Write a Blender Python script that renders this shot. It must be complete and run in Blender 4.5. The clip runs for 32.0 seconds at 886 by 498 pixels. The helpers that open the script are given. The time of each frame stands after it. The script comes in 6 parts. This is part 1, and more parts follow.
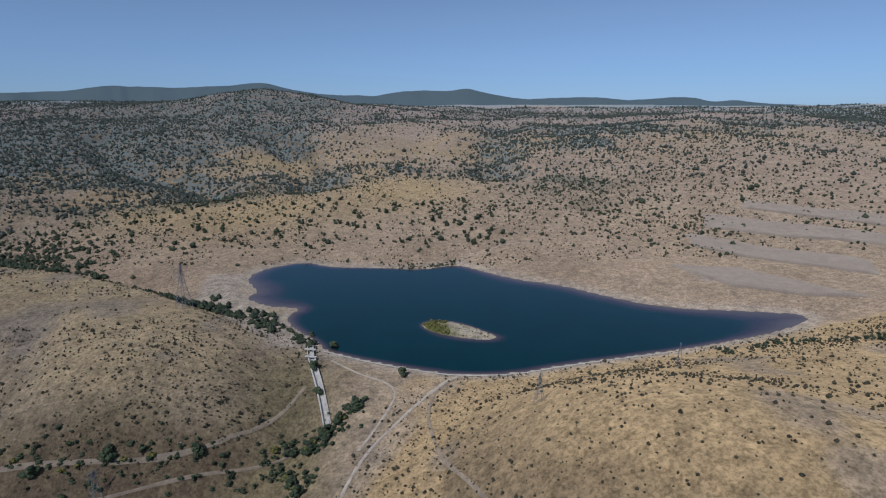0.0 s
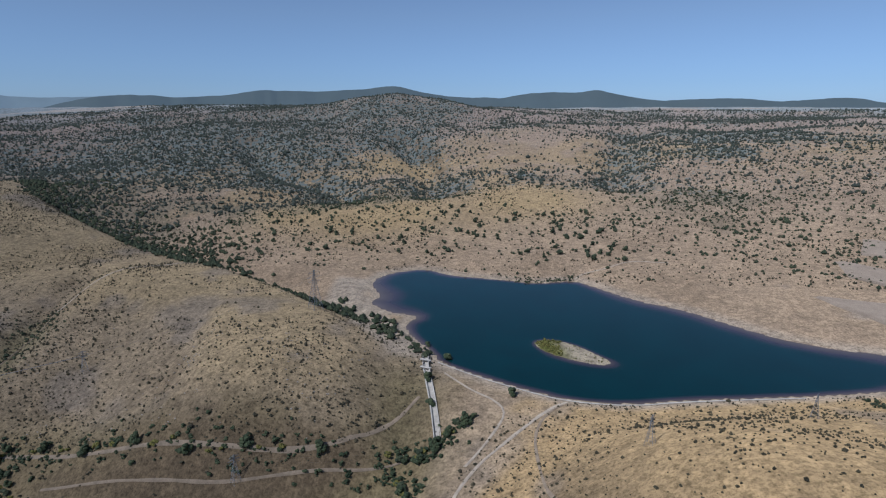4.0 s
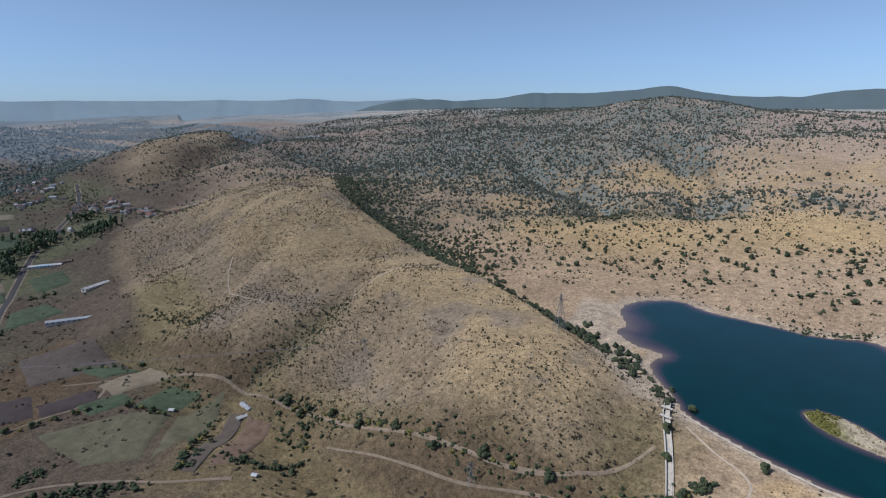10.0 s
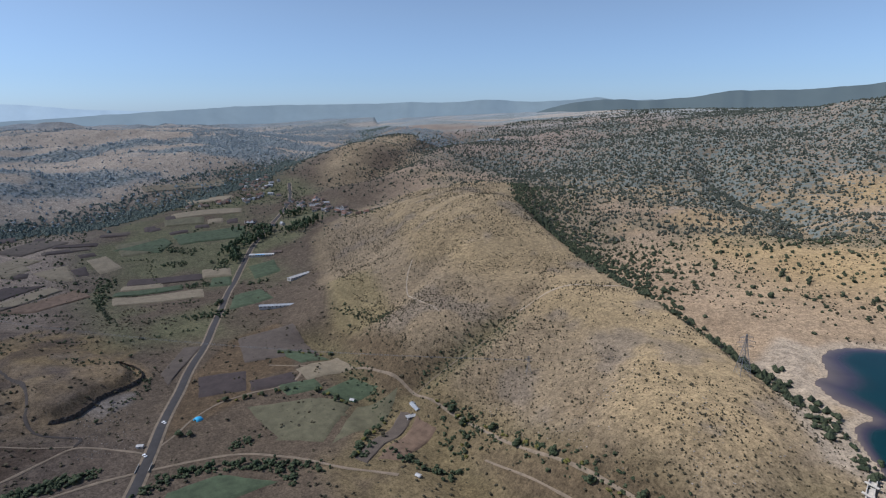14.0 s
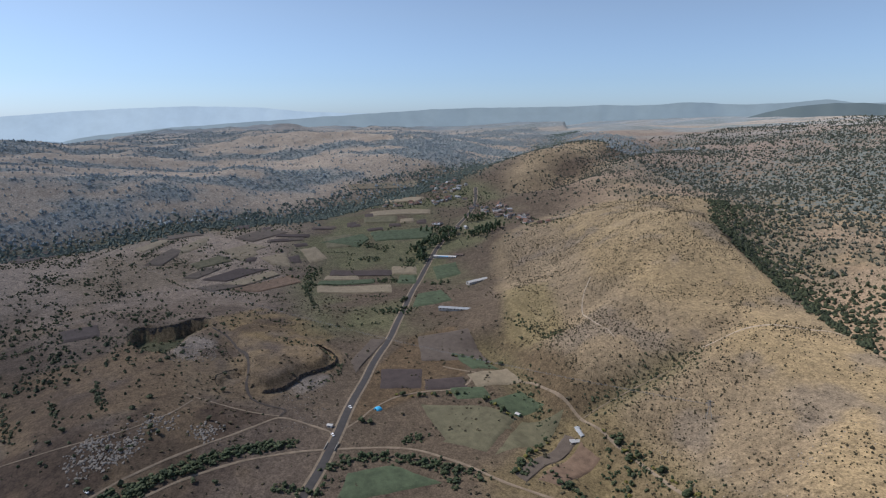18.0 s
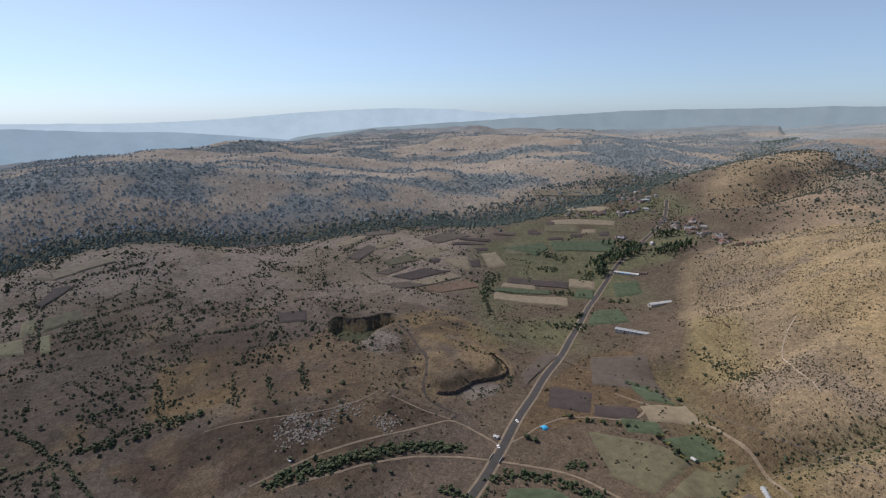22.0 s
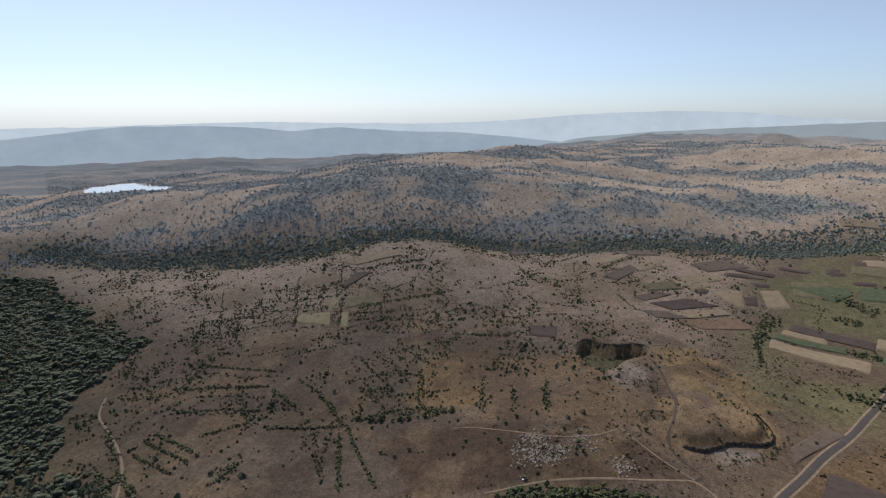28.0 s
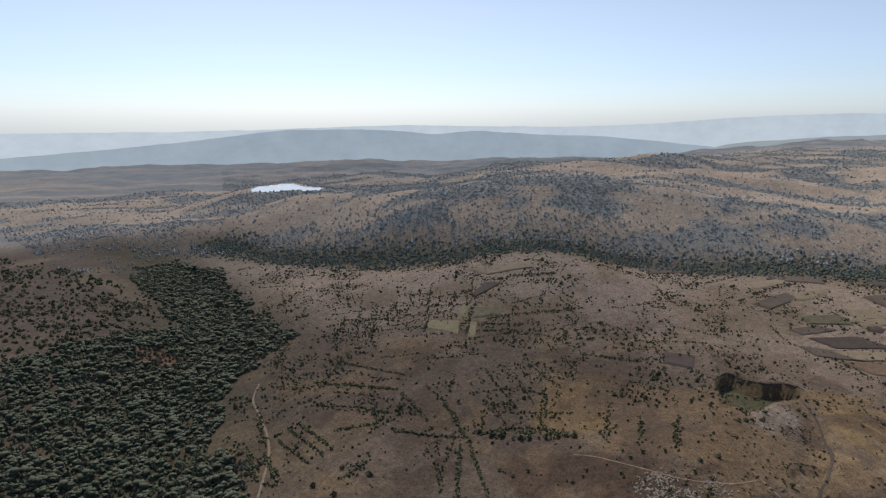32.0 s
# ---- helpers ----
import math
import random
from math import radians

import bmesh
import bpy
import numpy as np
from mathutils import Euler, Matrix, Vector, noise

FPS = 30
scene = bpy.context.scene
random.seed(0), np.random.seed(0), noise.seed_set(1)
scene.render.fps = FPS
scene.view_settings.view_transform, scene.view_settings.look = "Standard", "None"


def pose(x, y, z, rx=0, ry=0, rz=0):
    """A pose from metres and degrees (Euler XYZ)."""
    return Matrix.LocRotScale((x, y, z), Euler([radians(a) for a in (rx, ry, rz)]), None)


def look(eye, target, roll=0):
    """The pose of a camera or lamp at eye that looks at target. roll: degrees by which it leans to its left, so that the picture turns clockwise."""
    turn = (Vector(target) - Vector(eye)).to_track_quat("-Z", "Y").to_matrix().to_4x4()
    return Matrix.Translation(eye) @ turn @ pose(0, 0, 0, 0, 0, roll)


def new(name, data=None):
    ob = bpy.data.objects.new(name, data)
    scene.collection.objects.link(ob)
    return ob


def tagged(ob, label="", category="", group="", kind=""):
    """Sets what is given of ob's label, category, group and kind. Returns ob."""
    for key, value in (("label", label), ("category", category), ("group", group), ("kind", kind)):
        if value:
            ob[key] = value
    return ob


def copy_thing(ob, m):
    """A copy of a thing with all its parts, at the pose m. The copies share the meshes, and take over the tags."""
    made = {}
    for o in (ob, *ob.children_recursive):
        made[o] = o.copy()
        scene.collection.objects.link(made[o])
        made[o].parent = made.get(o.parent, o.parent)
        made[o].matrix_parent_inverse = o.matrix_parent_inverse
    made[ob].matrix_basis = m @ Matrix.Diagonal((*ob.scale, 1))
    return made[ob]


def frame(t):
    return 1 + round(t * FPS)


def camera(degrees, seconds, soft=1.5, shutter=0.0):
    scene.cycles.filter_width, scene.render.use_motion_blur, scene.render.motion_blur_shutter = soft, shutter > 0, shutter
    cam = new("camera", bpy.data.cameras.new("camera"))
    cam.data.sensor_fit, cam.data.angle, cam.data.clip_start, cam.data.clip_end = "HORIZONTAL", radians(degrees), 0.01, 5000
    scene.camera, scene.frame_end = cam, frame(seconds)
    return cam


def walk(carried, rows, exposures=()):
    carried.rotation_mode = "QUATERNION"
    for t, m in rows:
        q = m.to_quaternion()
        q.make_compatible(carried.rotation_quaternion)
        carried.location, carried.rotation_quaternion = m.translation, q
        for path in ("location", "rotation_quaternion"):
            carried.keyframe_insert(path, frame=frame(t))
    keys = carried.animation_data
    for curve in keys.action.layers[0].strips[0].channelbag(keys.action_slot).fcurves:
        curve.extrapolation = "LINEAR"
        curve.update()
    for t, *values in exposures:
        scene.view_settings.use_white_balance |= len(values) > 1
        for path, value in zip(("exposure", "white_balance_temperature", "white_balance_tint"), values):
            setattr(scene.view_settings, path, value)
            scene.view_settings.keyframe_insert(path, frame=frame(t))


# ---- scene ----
cam = camera(75.95, 32.0, soft=1.2)
PATH = [
    (0, (-0.00, 0.00, 127.50), (-0.00, 973.96, -99.21), 0.08),
    (1, (0.50, -0.91, 130.23), (-47.31, 971.86, -96.55), 0.09),
    (2, (0.97, -1.80, 133.00), (-104.14, 966.54, -93.46), 0.15),
    (2.5, (1.18, -2.22, 134.49), (-128.17, 963.05, -92.49), 0.12),
    (4.5, (1.96, -3.61, 141.09), (-233.75, 941.06, -87.06), 0.16),
    (5, (2.18, -3.92, 142.65), (-260.49, 933.50, -85.93), 0.08),
    (6, (2.66, -4.51, 145.71), (-318.85, 914.36, -83.00), 0.03),
    (7, (3.20, -5.09, 148.97), (-385.68, 887.12, -80.67), -0.05),
    (8, (3.84, -5.83, 152.63), (-454.89, 852.26, -78.16), -0.10),
    (9, (4.63, -6.67, 156.38), (-528.86, 806.89, -74.95), -0.07),
    (10, (5.58, -7.46, 160.22), (-595.99, 756.69, -72.57), 0.03),
    (11, (6.32, -8.01, 164.25), (-647.60, 711.76, -68.82), -0.12),
    (12, (6.98, -8.21, 168.31), (-695.97, 663.61, -65.18), -0.28),
    (13, (7.78, -8.20, 172.56), (-747.73, 603.76, -61.35), -0.43),
    (13.5, (8.19, -8.15, 174.75), (-774.12, 568.88, -59.83), -0.49),
    (15.5, (9.75, -7.72, 182.57), (-852.45, 441.51, -51.56), -0.44),
    (16, (10.21, -7.78, 184.34), (-869.49, 406.70, -48.79), -0.39),
    (17, (11.20, -8.04, 187.82), (-900.75, 330.25, -44.38), -0.33),
    (18, (12.34, -8.41, 191.80), (-924.84, 252.39, -39.86), -0.27),
    (19, (13.60, -8.84, 196.36), (-941.68, 174.54, -35.62), -0.24),
    (20, (14.91, -9.19, 201.10), (-952.91, 88.81, -30.68), -0.23),
    (21, (16.12, -9.37, 205.78), (-956.26, 19.06, -25.86), -0.17),
    (22, (17.17, -9.33, 210.27), (-954.32, -57.48, -21.89), -0.17),
    (23, (17.93, -9.01, 214.48), (-946.47, -136.22, -17.35), -0.12),
    (24, (18.51, -8.53, 218.84), (-934.27, -204.29, -13.29), -0.01),
    (24.5, (18.77, -8.27, 221.13), (-927.27, -233.73, -11.65), 0.02),
    (26.5, (19.59, -7.26, 231.49), (-879.71, -376.41, -2.98), 0.13),
    (27, (19.73, -6.87, 233.81), (-862.66, -414.83, -0.63), 0.21),
    (28, (19.96, -5.96, 238.30), (-826.97, -483.16, 3.78), 0.24),
    (29, (20.10, -4.90, 242.74), (-783.25, -552.39, 8.45), 0.24),
    (30, (20.14, -3.83, 247.34), (-749.88, -597.17, 12.78), 0.14),
    (31, (20.11, -2.81, 251.96), (-721.12, -632.05, 18.24), 0.03),
    (32, (20.02, -1.82, 256.54), (-688.84, -667.41, 23.06), -0.01),
]
walk(cam, [(t, look(eye, target, roll)) for t, eye, target, roll in PATH], [(0.0, -0.50, 5350, 14), (6.0, -0.25, 5400, 14), (11.0, 0.02, 5680, 14), (13.0, 0.08, 5700, 14), (19.0, 0.22, 6150, 15), (24.0, 0.30, 6650, 17), (32.0, 0.34, 7100, 18)])

# ---- light ----
SUN_AZ, SUN_EL = 147, 47      # degrees: from +y towards -x, and above the horizon
world = bpy.data.worlds.new("sky")
scene.world = world
world.use_nodes = True
wn = world.node_tree
sky = wn.nodes.new("ShaderNodeTexSky")
sky.sky_type, sky.sun_disc = "NISHITA", False
sky.sun_elevation, sky.sun_rotation = radians(SUN_EL), radians(-SUN_AZ)
sky.altitude, sky.air_density, sky.dust_density, sky.ozone_density = 1000, 1.0, 0.8, 1.6
haze = wn.nodes.new("ShaderNodeHueSaturation")      # dust in the air takes some colour out of the sky
haze.inputs["Saturation"].default_value = 0.76
air = wn.nodes.new("ShaderNodeMix")
air.data_type, air.blend_type = "RGBA", "MULTIPLY"
air.inputs[0].default_value, air.inputs[7].default_value = 1.0, (0.885, 1.0, 1.105, 1)
wn.links.new(sky.outputs[0], haze.inputs["Color"])
wn.links.new(haze.outputs[0], air.inputs[6])
place = wn.nodes.new("ShaderNodeTexCoord")      # the hazy air low over the horizon scatters blue
high = wn.nodes.new("ShaderNodeSeparateXYZ")
low = wn.nodes.new("ShaderNodeMapRange")
low.inputs["From Min"].default_value, low.inputs["From Max"].default_value = 0.0, 0.16
low.inputs["To Min"].default_value, low.inputs["To Max"].default_value = 1.0, 0.0
dim = wn.nodes.new("ShaderNodeMix")
dim.data_type, dim.blend_type = "RGBA", "MULTIPLY"
dim.inputs[7].default_value = (0.80, 0.92, 1.12, 1)
wn.links.new(place.outputs["Generated"], high.inputs[0])
wn.links.new(high.outputs[2], low.inputs["Value"])
wn.links.new(low.outputs[0], dim.inputs[0])
wn.links.new(air.outputs[2], dim.inputs[6])
wn.links.new(dim.outputs[2], wn.nodes["Background"].inputs[0])
wn.nodes["Background"].inputs[1].default_value = 0.086
sun = new("sun", bpy.data.lights.new("sun", "SUN"))
sun.data.energy, sun.data.angle, sun.data.color = 4.2, radians(0.55), (1.0, 0.95, 0.86)
sa, se = radians(SUN_AZ), radians(SUN_EL)
sun.matrix_world = look((-math.sin(sa) * math.cos(se) * 900, math.cos(sa) * math.cos(se) * 900, math.sin(se) * 900), (0, 0, 0))

def swell(x, y, cx, cy, rx, ry, turn, height):
    """A rounded rise (or hollow) with half-widths rx, ry, turned by so many degrees."""
    c, s = math.cos(radians(turn)), math.sin(radians(turn))
    u, v = (x - cx) * c + (y - cy) * s, (y - cy) * c - (x - cx) * s
    return height * np.exp(-0.5 * ((u / rx) ** 2 + (v / ry) ** 2))


def off_line(x, y, line):
    """The distance of each place from a line of corners."""
    best = np.full(np.shape(x), 1e9)
    for (ax, ay), (bx, by) in zip(line, line[1:]):
        dx, dy = bx - ax, by - ay
        f = np.clip(((x - ax) * dx + (y - ay) * dy) / (dx * dx + dy * dy), 0, 1)
        best = np.minimum(best, np.hypot(x - ax - f * dx, y - ay - f * dy))
    return best


def inside(x, y, ring):
    """Whether each place lies within a ring of corners."""
    hit = np.zeros(np.shape(x), bool)
    for (ax, ay), (bx, by) in zip(ring, ring[1:] + ring[:1]):
        if ay != by:
            hit ^= ((ay > y) != (by > y)) & (x < ax + (y - ay) * (bx - ax) / (by - ay))
    return hit


def rounded(ring, times=2):
    """A ring with its corners cut off, so that it runs in a bow."""
    for _ in range(times):
        ring = [(p[0] * f + q[0] * (1 - f), p[1] * f + q[1] * (1 - f)) for p, q in zip(ring, ring[1:] + ring[:1]) for f in (0.75, 0.25)]
    return ring


def swing(line, times=2):
    """An open line with its corners rounded off."""
    for _ in range(times):
        line = [line[0]] + [(p[0] * f + q[0] * (1 - f), p[1] * f + q[1] * (1 - f)) for p, q in zip(line, line[1:]) for f in (0.75, 0.25)] + [line[-1]]
    return line


def step(x, a, b):
    f = np.clip((x - a) / (b - a), 0, 1)
    return f * f * (3 - 2 * f)


def patchy(x, y, size, seed=0):
    """Soft blotches between 0 and 1, about so many metres across."""
    out, total = 0, 0
    for k, share in ((1, 1.0), (2.1, 0.5), (4.3, 0.25)):
        u, v = x / size * k + seed * 17.3, y / size * k - seed * 9.1
        i, j = np.floor(u), np.floor(v)
        f, g = u - i, v - j
        f, g = f * f * (3 - 2 * f), g * g * (3 - 2 * g)

        def knot(a, b):
            s = np.sin(a * 127.1 + b * 311.7 + seed * 74.7) * 43758.5453
            return s - np.floor(s)

        out = out + share * ((knot(i, j) * (1 - f) + knot(i + 1, j) * f) * (1 - g) + (knot(i, j + 1) * (1 - f) + knot(i + 1, j + 1) * f) * g)
        total += share
    return out / total


SHORE = rounded([(-159, 443), (-152, 474), (-124, 495), (-98, 478), (-78, 476), (-41, 473), (-22, 468), (12, 486), (30, 468), (58, 440), (91, 424), (115, 400), (152, 369),
                 (204, 364), (246, 356), (214, 331), (171, 312), (125, 296), (65, 279), (38, 268), (8, 266), (-12, 272), (-40, 283), (-66, 297), (-70, 306), (-89, 328), (-98, 340),
                 (-102, 354), (-96, 366), (-106, 371), (-121, 372), (-143, 391), (-136, 405), (-150, 425)], 1)
ISLAND = rounded([(-15, 339), (-10, 327), (10, 315), (28, 312), (34, 317), (24, 328), (11, 341), (-6, 346)], 2)
RIVER = swing([(-590, -1340), (-630, -1150), (-700, -980), (-800, -790), (-900, -630), (-1010, -450), (-1115, -265), (-1215, -70), (-1290, 110), (-1400, 290), (-1500, 440), (-1620, 620), (-1800, 850), (-2300, 1200)], 1)
BEYOND = RIVER + [(-5200, 2600), (-5200, -3200), (-1500, -3200), (-700, -1500)]      # the land across the river
BROOK = swing([(-450, -1380), (-400, -1120), (-380, -950), (-300, -800), (-190, -640), (-110, -500), (40, -440)])
CREST = swing([(-70, 285), (-128, 332), (-169, 352), (-232, 385), (-305, 420), (-380, 453), (-460, 482), (-560, 520), (-650, 562), (-740, 630), (-850, 720)])
MOUND = rounded([(-631, -84), (-656, -57), (-628, -14), (-565, 21), (-526, 29), (-503, 12), (-496, -6), (-470, -30), (-468, -47), (-491, -57), (-541, -62)], 1)
PIT = rounded([(-571, -150), (-589, -169), (-622, -181), (-657, -176), (-640, -146), (-679, -115), (-655, -96), (-622, -118), (-563, -126)], 1)
HOLLOW = rounded([(-485, -79), (-503, -78), (-519, -56), (-510, -49), (-484, -54), (-473, -69)], 1)
POND = rounded([(-904, -1768), (-981, -1707), (-1044, -1703), (-1080, -1621), (-1144, -1662), (-1109, -1768), (-1139, -1883), (-1048, -1856), (-997, -1864)], 1)
POND_LEVEL = 0.0
RAVINE = swing([(-1200, 560), (-1240, 640), (-1300, 780), (-1420, 950), (-1540, 1140)])
GULLY = swing([(-78, 262), (-72, 236), (-66, 214), (-90, 190), (-120, 182), (-190, 172), (-245, 176), (-300, 190), (-330, 165), (-420, 190), (-520, 185)])

DALES = [(swing([(-179, 808), (-284, 1134), (-347, 1251), (-406, 1329)]), 26, 38), (swing([(72, 844), (86, 1161), (161, 1430)]), 16, 38), (swing([(-324, 808), (-423, 939), (-594, 1033), (-729, 1214)]), 22, 38),
         (swing([(-385, 372), (-368, 330), (-345, 280), (-340, 240), (-342, 200)]), 9, 17), (swing([(-560, 400), (-520, 340), (-500, 290), (-480, 240)]), 5, 16), (swing([(-240, 330), (-225, 290), (-215, 240)]), 3.5, 13)]      # dips with the depth and width of each


def past_river(x, y):
    """The distance from the river, and whether a place lies beyond it."""
    away, over = np.full(np.shape(x), 900.0), np.zeros(np.shape(x), bool)
    m = (x < -380) & (y < 1500)
    away[m] = off_line(x[m], y[m], RIVER)
    over[m] = inside(x[m], y[m], BEYOND)
    return away, over


def lie(x, y):
    """The broad lie of the land: the valley floor, the lake's level and the rise to the north, with hills, hollows and stream beds."""
    river, over = past_river(x, y)
    bound = 200 - 0.35 * np.minimum(x, 0) - 1.5 * np.maximum(x, 0)
    upper = 1 / (1 + np.exp(-np.clip((y - bound) / (45 + 0.16 * np.maximum(np.hypot(x, y) - 1300, 0)), -40, 40)))
    north = 6.6 * np.log1p(np.exp(np.clip((y - 470) / 60, -40, 60)))
    h = (-50 - 12 * step(-y, 100, 500)) * (1 - upper) + np.minimum(north, 175) * upper
    reach = np.hypot(x, y)
    h += 18 * step(np.hypot(x, y), 750, 1050) * (1 - upper) * step(-y + 0.1 * x, -500, -250) * step(y, -1000, -700)
    h -= 26 * np.exp(-0.5 * (off_line(x, y, BROOK) / 75) ** 2) + 12 * np.exp(-0.5 * (river / 60) ** 2)
    bank = np.where(over, river, 0)
    h += (95 * step(bank, 5, 330) + 38 * step(bank, 250, 1000)) * (1 - upper) * step(y, -1750, -1250)
    h -= 150 * step(-y / (reach + 1), 0.12, 0.6) * step(reach, 1450, 3600) * (bank > 0) * step(y, -1750, -1250)
    h -= 12 * np.exp(-0.5 * (off_line(x, y, GULLY) / 16) ** 2)
    h += swell(x, y, 310, 230, 130, 70, 15, 13)
    h += swell(x, y, 45, 150, 60, 50, 0, 37)
    h += swell(x, y, 190, 90, 140, 90, 0, 27)
    h += swell(x, y, -205, 300, 75, 55, -35, 13)
    h += swell(x, y, -150, 240, 60, 45, 0, 30)
    h += swell(x, y, -290, 350, 75, 60, -35, 13)
    h += swell(x, y, -390, 410, 80, 60, -30, -8)
    h += swell(x, y, -590, 400, 120, 80, -25, 49)
    h += swell(x, y, -760, 620, 90, 130, 25, -9)
    h += swell(x, y, -700, 480, 110, 90, 0, 10)
    h += swell(x, y, -480, 330, 90, 60, 0, 8)
    h += swell(x, y, -400, 240, 70, 50, 0, 22)
    h += swell(x, y, -300, 230, 60, 40, 0, -3)
    h += swell(x, y, -560, 580, 120, 80, -30, -14)
    h += swell(x, y, -420, 700, 150, 110, 0, -14)
    h += swell(x, y, -880, 420, 100, 90, 0, 47)
    h += swell(x, y, -1400, 720, 150, 75, 50, 46)
    h += swell(x, y, -1590, 915, 200, 90, 50, 20)
    h -= 34 * np.exp(-0.5 * (off_line(x, y, RAVINE) / 48) ** 2)
    h += swell(x, y, -1329, 930, 200, 150, 0, 29)
    h += swell(x, y, -1000, 900, 150, 150, 0, -25)
    h += swell(x, y, -805, 1130, 170, 150, 0, 11)
    h += swell(x, y, -450, 1100, 200, 150, 0, -33)
    h += swell(x, y, -536, 1767, 170, 110, 0, 55)
    h += swell(x, y, 300, 1950, 380, 180, 0, -22)
    h += swell(x, y, -900, 1750, 300, 150, 0, 11)
    h += swell(x, y, -1500, 1600, 350, 250, 0, 14)
    h += swell(x, y, 0, 700, 200, 120, 0, 4)
    h += swell(x, y, 0, 1200, 250, 200, 0, 11)
    h += swell(x, y, 500, 550, 180, 100, 0, 11)
    h += swell(x, y, 450, 850, 200, 150, 0, 19)
    h += swell(x, y, 800, 1200, 300, 250, 0, 42)
    h += swell(x, y, 1100, 600, 300, 200, 0, 48)
    h += swell(x, y, 1000, 1900, 400, 250, 0, -16)
    h += swell(x, y, -600, -150, 110, 80, 20, 13)
    h += swell(x, y, -416, -150, 80, 60, 0, 17)
    h += swell(x, y, -600, -450, 150, 120, 0, 8)
    h += swell(x, y, -800, -380, 140, 120, 0, 12)
    h += swell(x, y, -330, -250, 90, 80, 0, -8)
    h += swell(x, y, -1000, -100, 200, 150, 0, -8)
    h += swell(x, y, -1000, 200, 150, 120, 0, -8)
    h += swell(x, y, -200, 60, 100, 80, 0, 13)
    h += swell(x, y, -700, -1550, 300, 200, 0, 28)
    h += swell(x, y, -2000, 1100, 350, 250, 0, 25)
    h += swell(x, y, -1100, -1850, 250, 200, 0, 2)
    h += swell(x, y, -150, -1300, 300, 300, 0, 11)
    h += swell(x, y, -100, -850, 150, 150, 0, 7)
    h += swell(x, y, 0, -300, 200, 150, 0, 13)
    h += swell(x, y, 500, -200, 300, 300, 0, 30)
    h += swell(x, y, -2300, 1220, 450, 300, 0, 45)
    h += swell(x, y, -772, 603, 157, 118, 142, 18)
    h += swell(x, y, -881, 430, 157, 118, 154, -17)
    h += swell(x, y, -951, 237, 157, 118, 166, -7)
    h += swell(x, y, -979, 34, 157, 118, 178, -12)
    h += swell(x, y, -812, -548, 157, 118, 214, 22)
    h += swell(x, y, -946, 739, 192, 144, 142, 8)
    h += swell(x, y, -1079, 526, 192, 144, 154, 22)
    h += swell(x, y, -1164, 290, 192, 144, 166, 17)
    h += swell(x, y, -1199, 42, 192, 144, 178, 15)
    h += swell(x, y, -1182, -208, 192, 144, 190, 32)
    h += swell(x, y, -995, -671, 192, 144, 214, 35)
    h += swell(x, y, -1330, 649, 237, 178, 154, 20)
    h += swell(x, y, -1436, 358, 237, 178, 166, 29)
    h += swell(x, y, -1479, 52, 237, 178, 178, -22)
    h += swell(x, y, -1227, -828, 237, 178, 214, 17)
    h += swell(x, y, -1458, 1139, 296, 222, 142, -15)
    h += swell(x, y, -1663, 811, 296, 222, 154, 37)
    h += swell(x, y, -1795, 448, 296, 222, 166, 50)
    h += swell(x, y, -1849, 65, 296, 222, 178, -14)
    h += swell(x, y, -1822, -321, 296, 222, 190, -10)
    h += swell(x, y, -1715, -693, 296, 222, 202, 29)
    h += swell(x, y, -1534, -1035, 296, 222, 214, 31)
    h += swell(x, y, -1110, 520, 80, 60, -30, 23)
    h += swell(x, y, -1190, 640, 80, 60, -30, 5)
    h += swell(x, y, -1300, 550, 80, 60, -30, 20)
    h += swell(x, y, -1390, 810, 90, 70, -30, -20)
    h += swell(x, y, -1540, 1060, 100, 80, -30, -14)
    h += swell(x, y, -1250, 390, 80, 60, -30, -6)
    h += swell(x, y, -940, 440, 70, 50, -30, -11)
    h += swell(x, y, -870, -960, 130, 90, -30, 43)
    h += swell(x, y, -2300, -1250, 350, 300, -30, 39)
    h += swell(x, y, -3000, -1700, 500, 400, -30, 44)
    h += swell(x, y, -2300, 300, 350, 300, -30, 23)
    h += swell(x, y, -3200, 300, 500, 450, -30, 29)
    h += swell(x, y, -3200, -600, 500, 450, -30, 9)
    h += swell(x, y, -3200, 1300, 500, 400, -30, 38)
    h += swell(x, y, -2500, 1200, 400, 300, -30, 16)
    h += swell(x, y, -640, 545, 75, 50, -30, 23)
    h += swell(x, y, -357, 365, 50, 35, -30, 16)
    h += swell(x, y, -400, 245, 45, 30, -30, 13)
    h += swell(x, y, -320, 266, 45, 35, -30, 10)
    h += swell(x, y, -600, 255, 50, 35, -30, 14)
    h += swell(x, y, -760, 540, 80, 60, -30, 5)
    h += swell(x, y, -570, 620, 110, 48, -28, -18)
    h += swell(x, y, -680, 690, 90, 50, -32, -15)
    h += swell(x, y, -500, 490, 85, 30, -22, 13)
    h += swell(x, y, -430, 560, 70, 40, -20, -6)
    return h


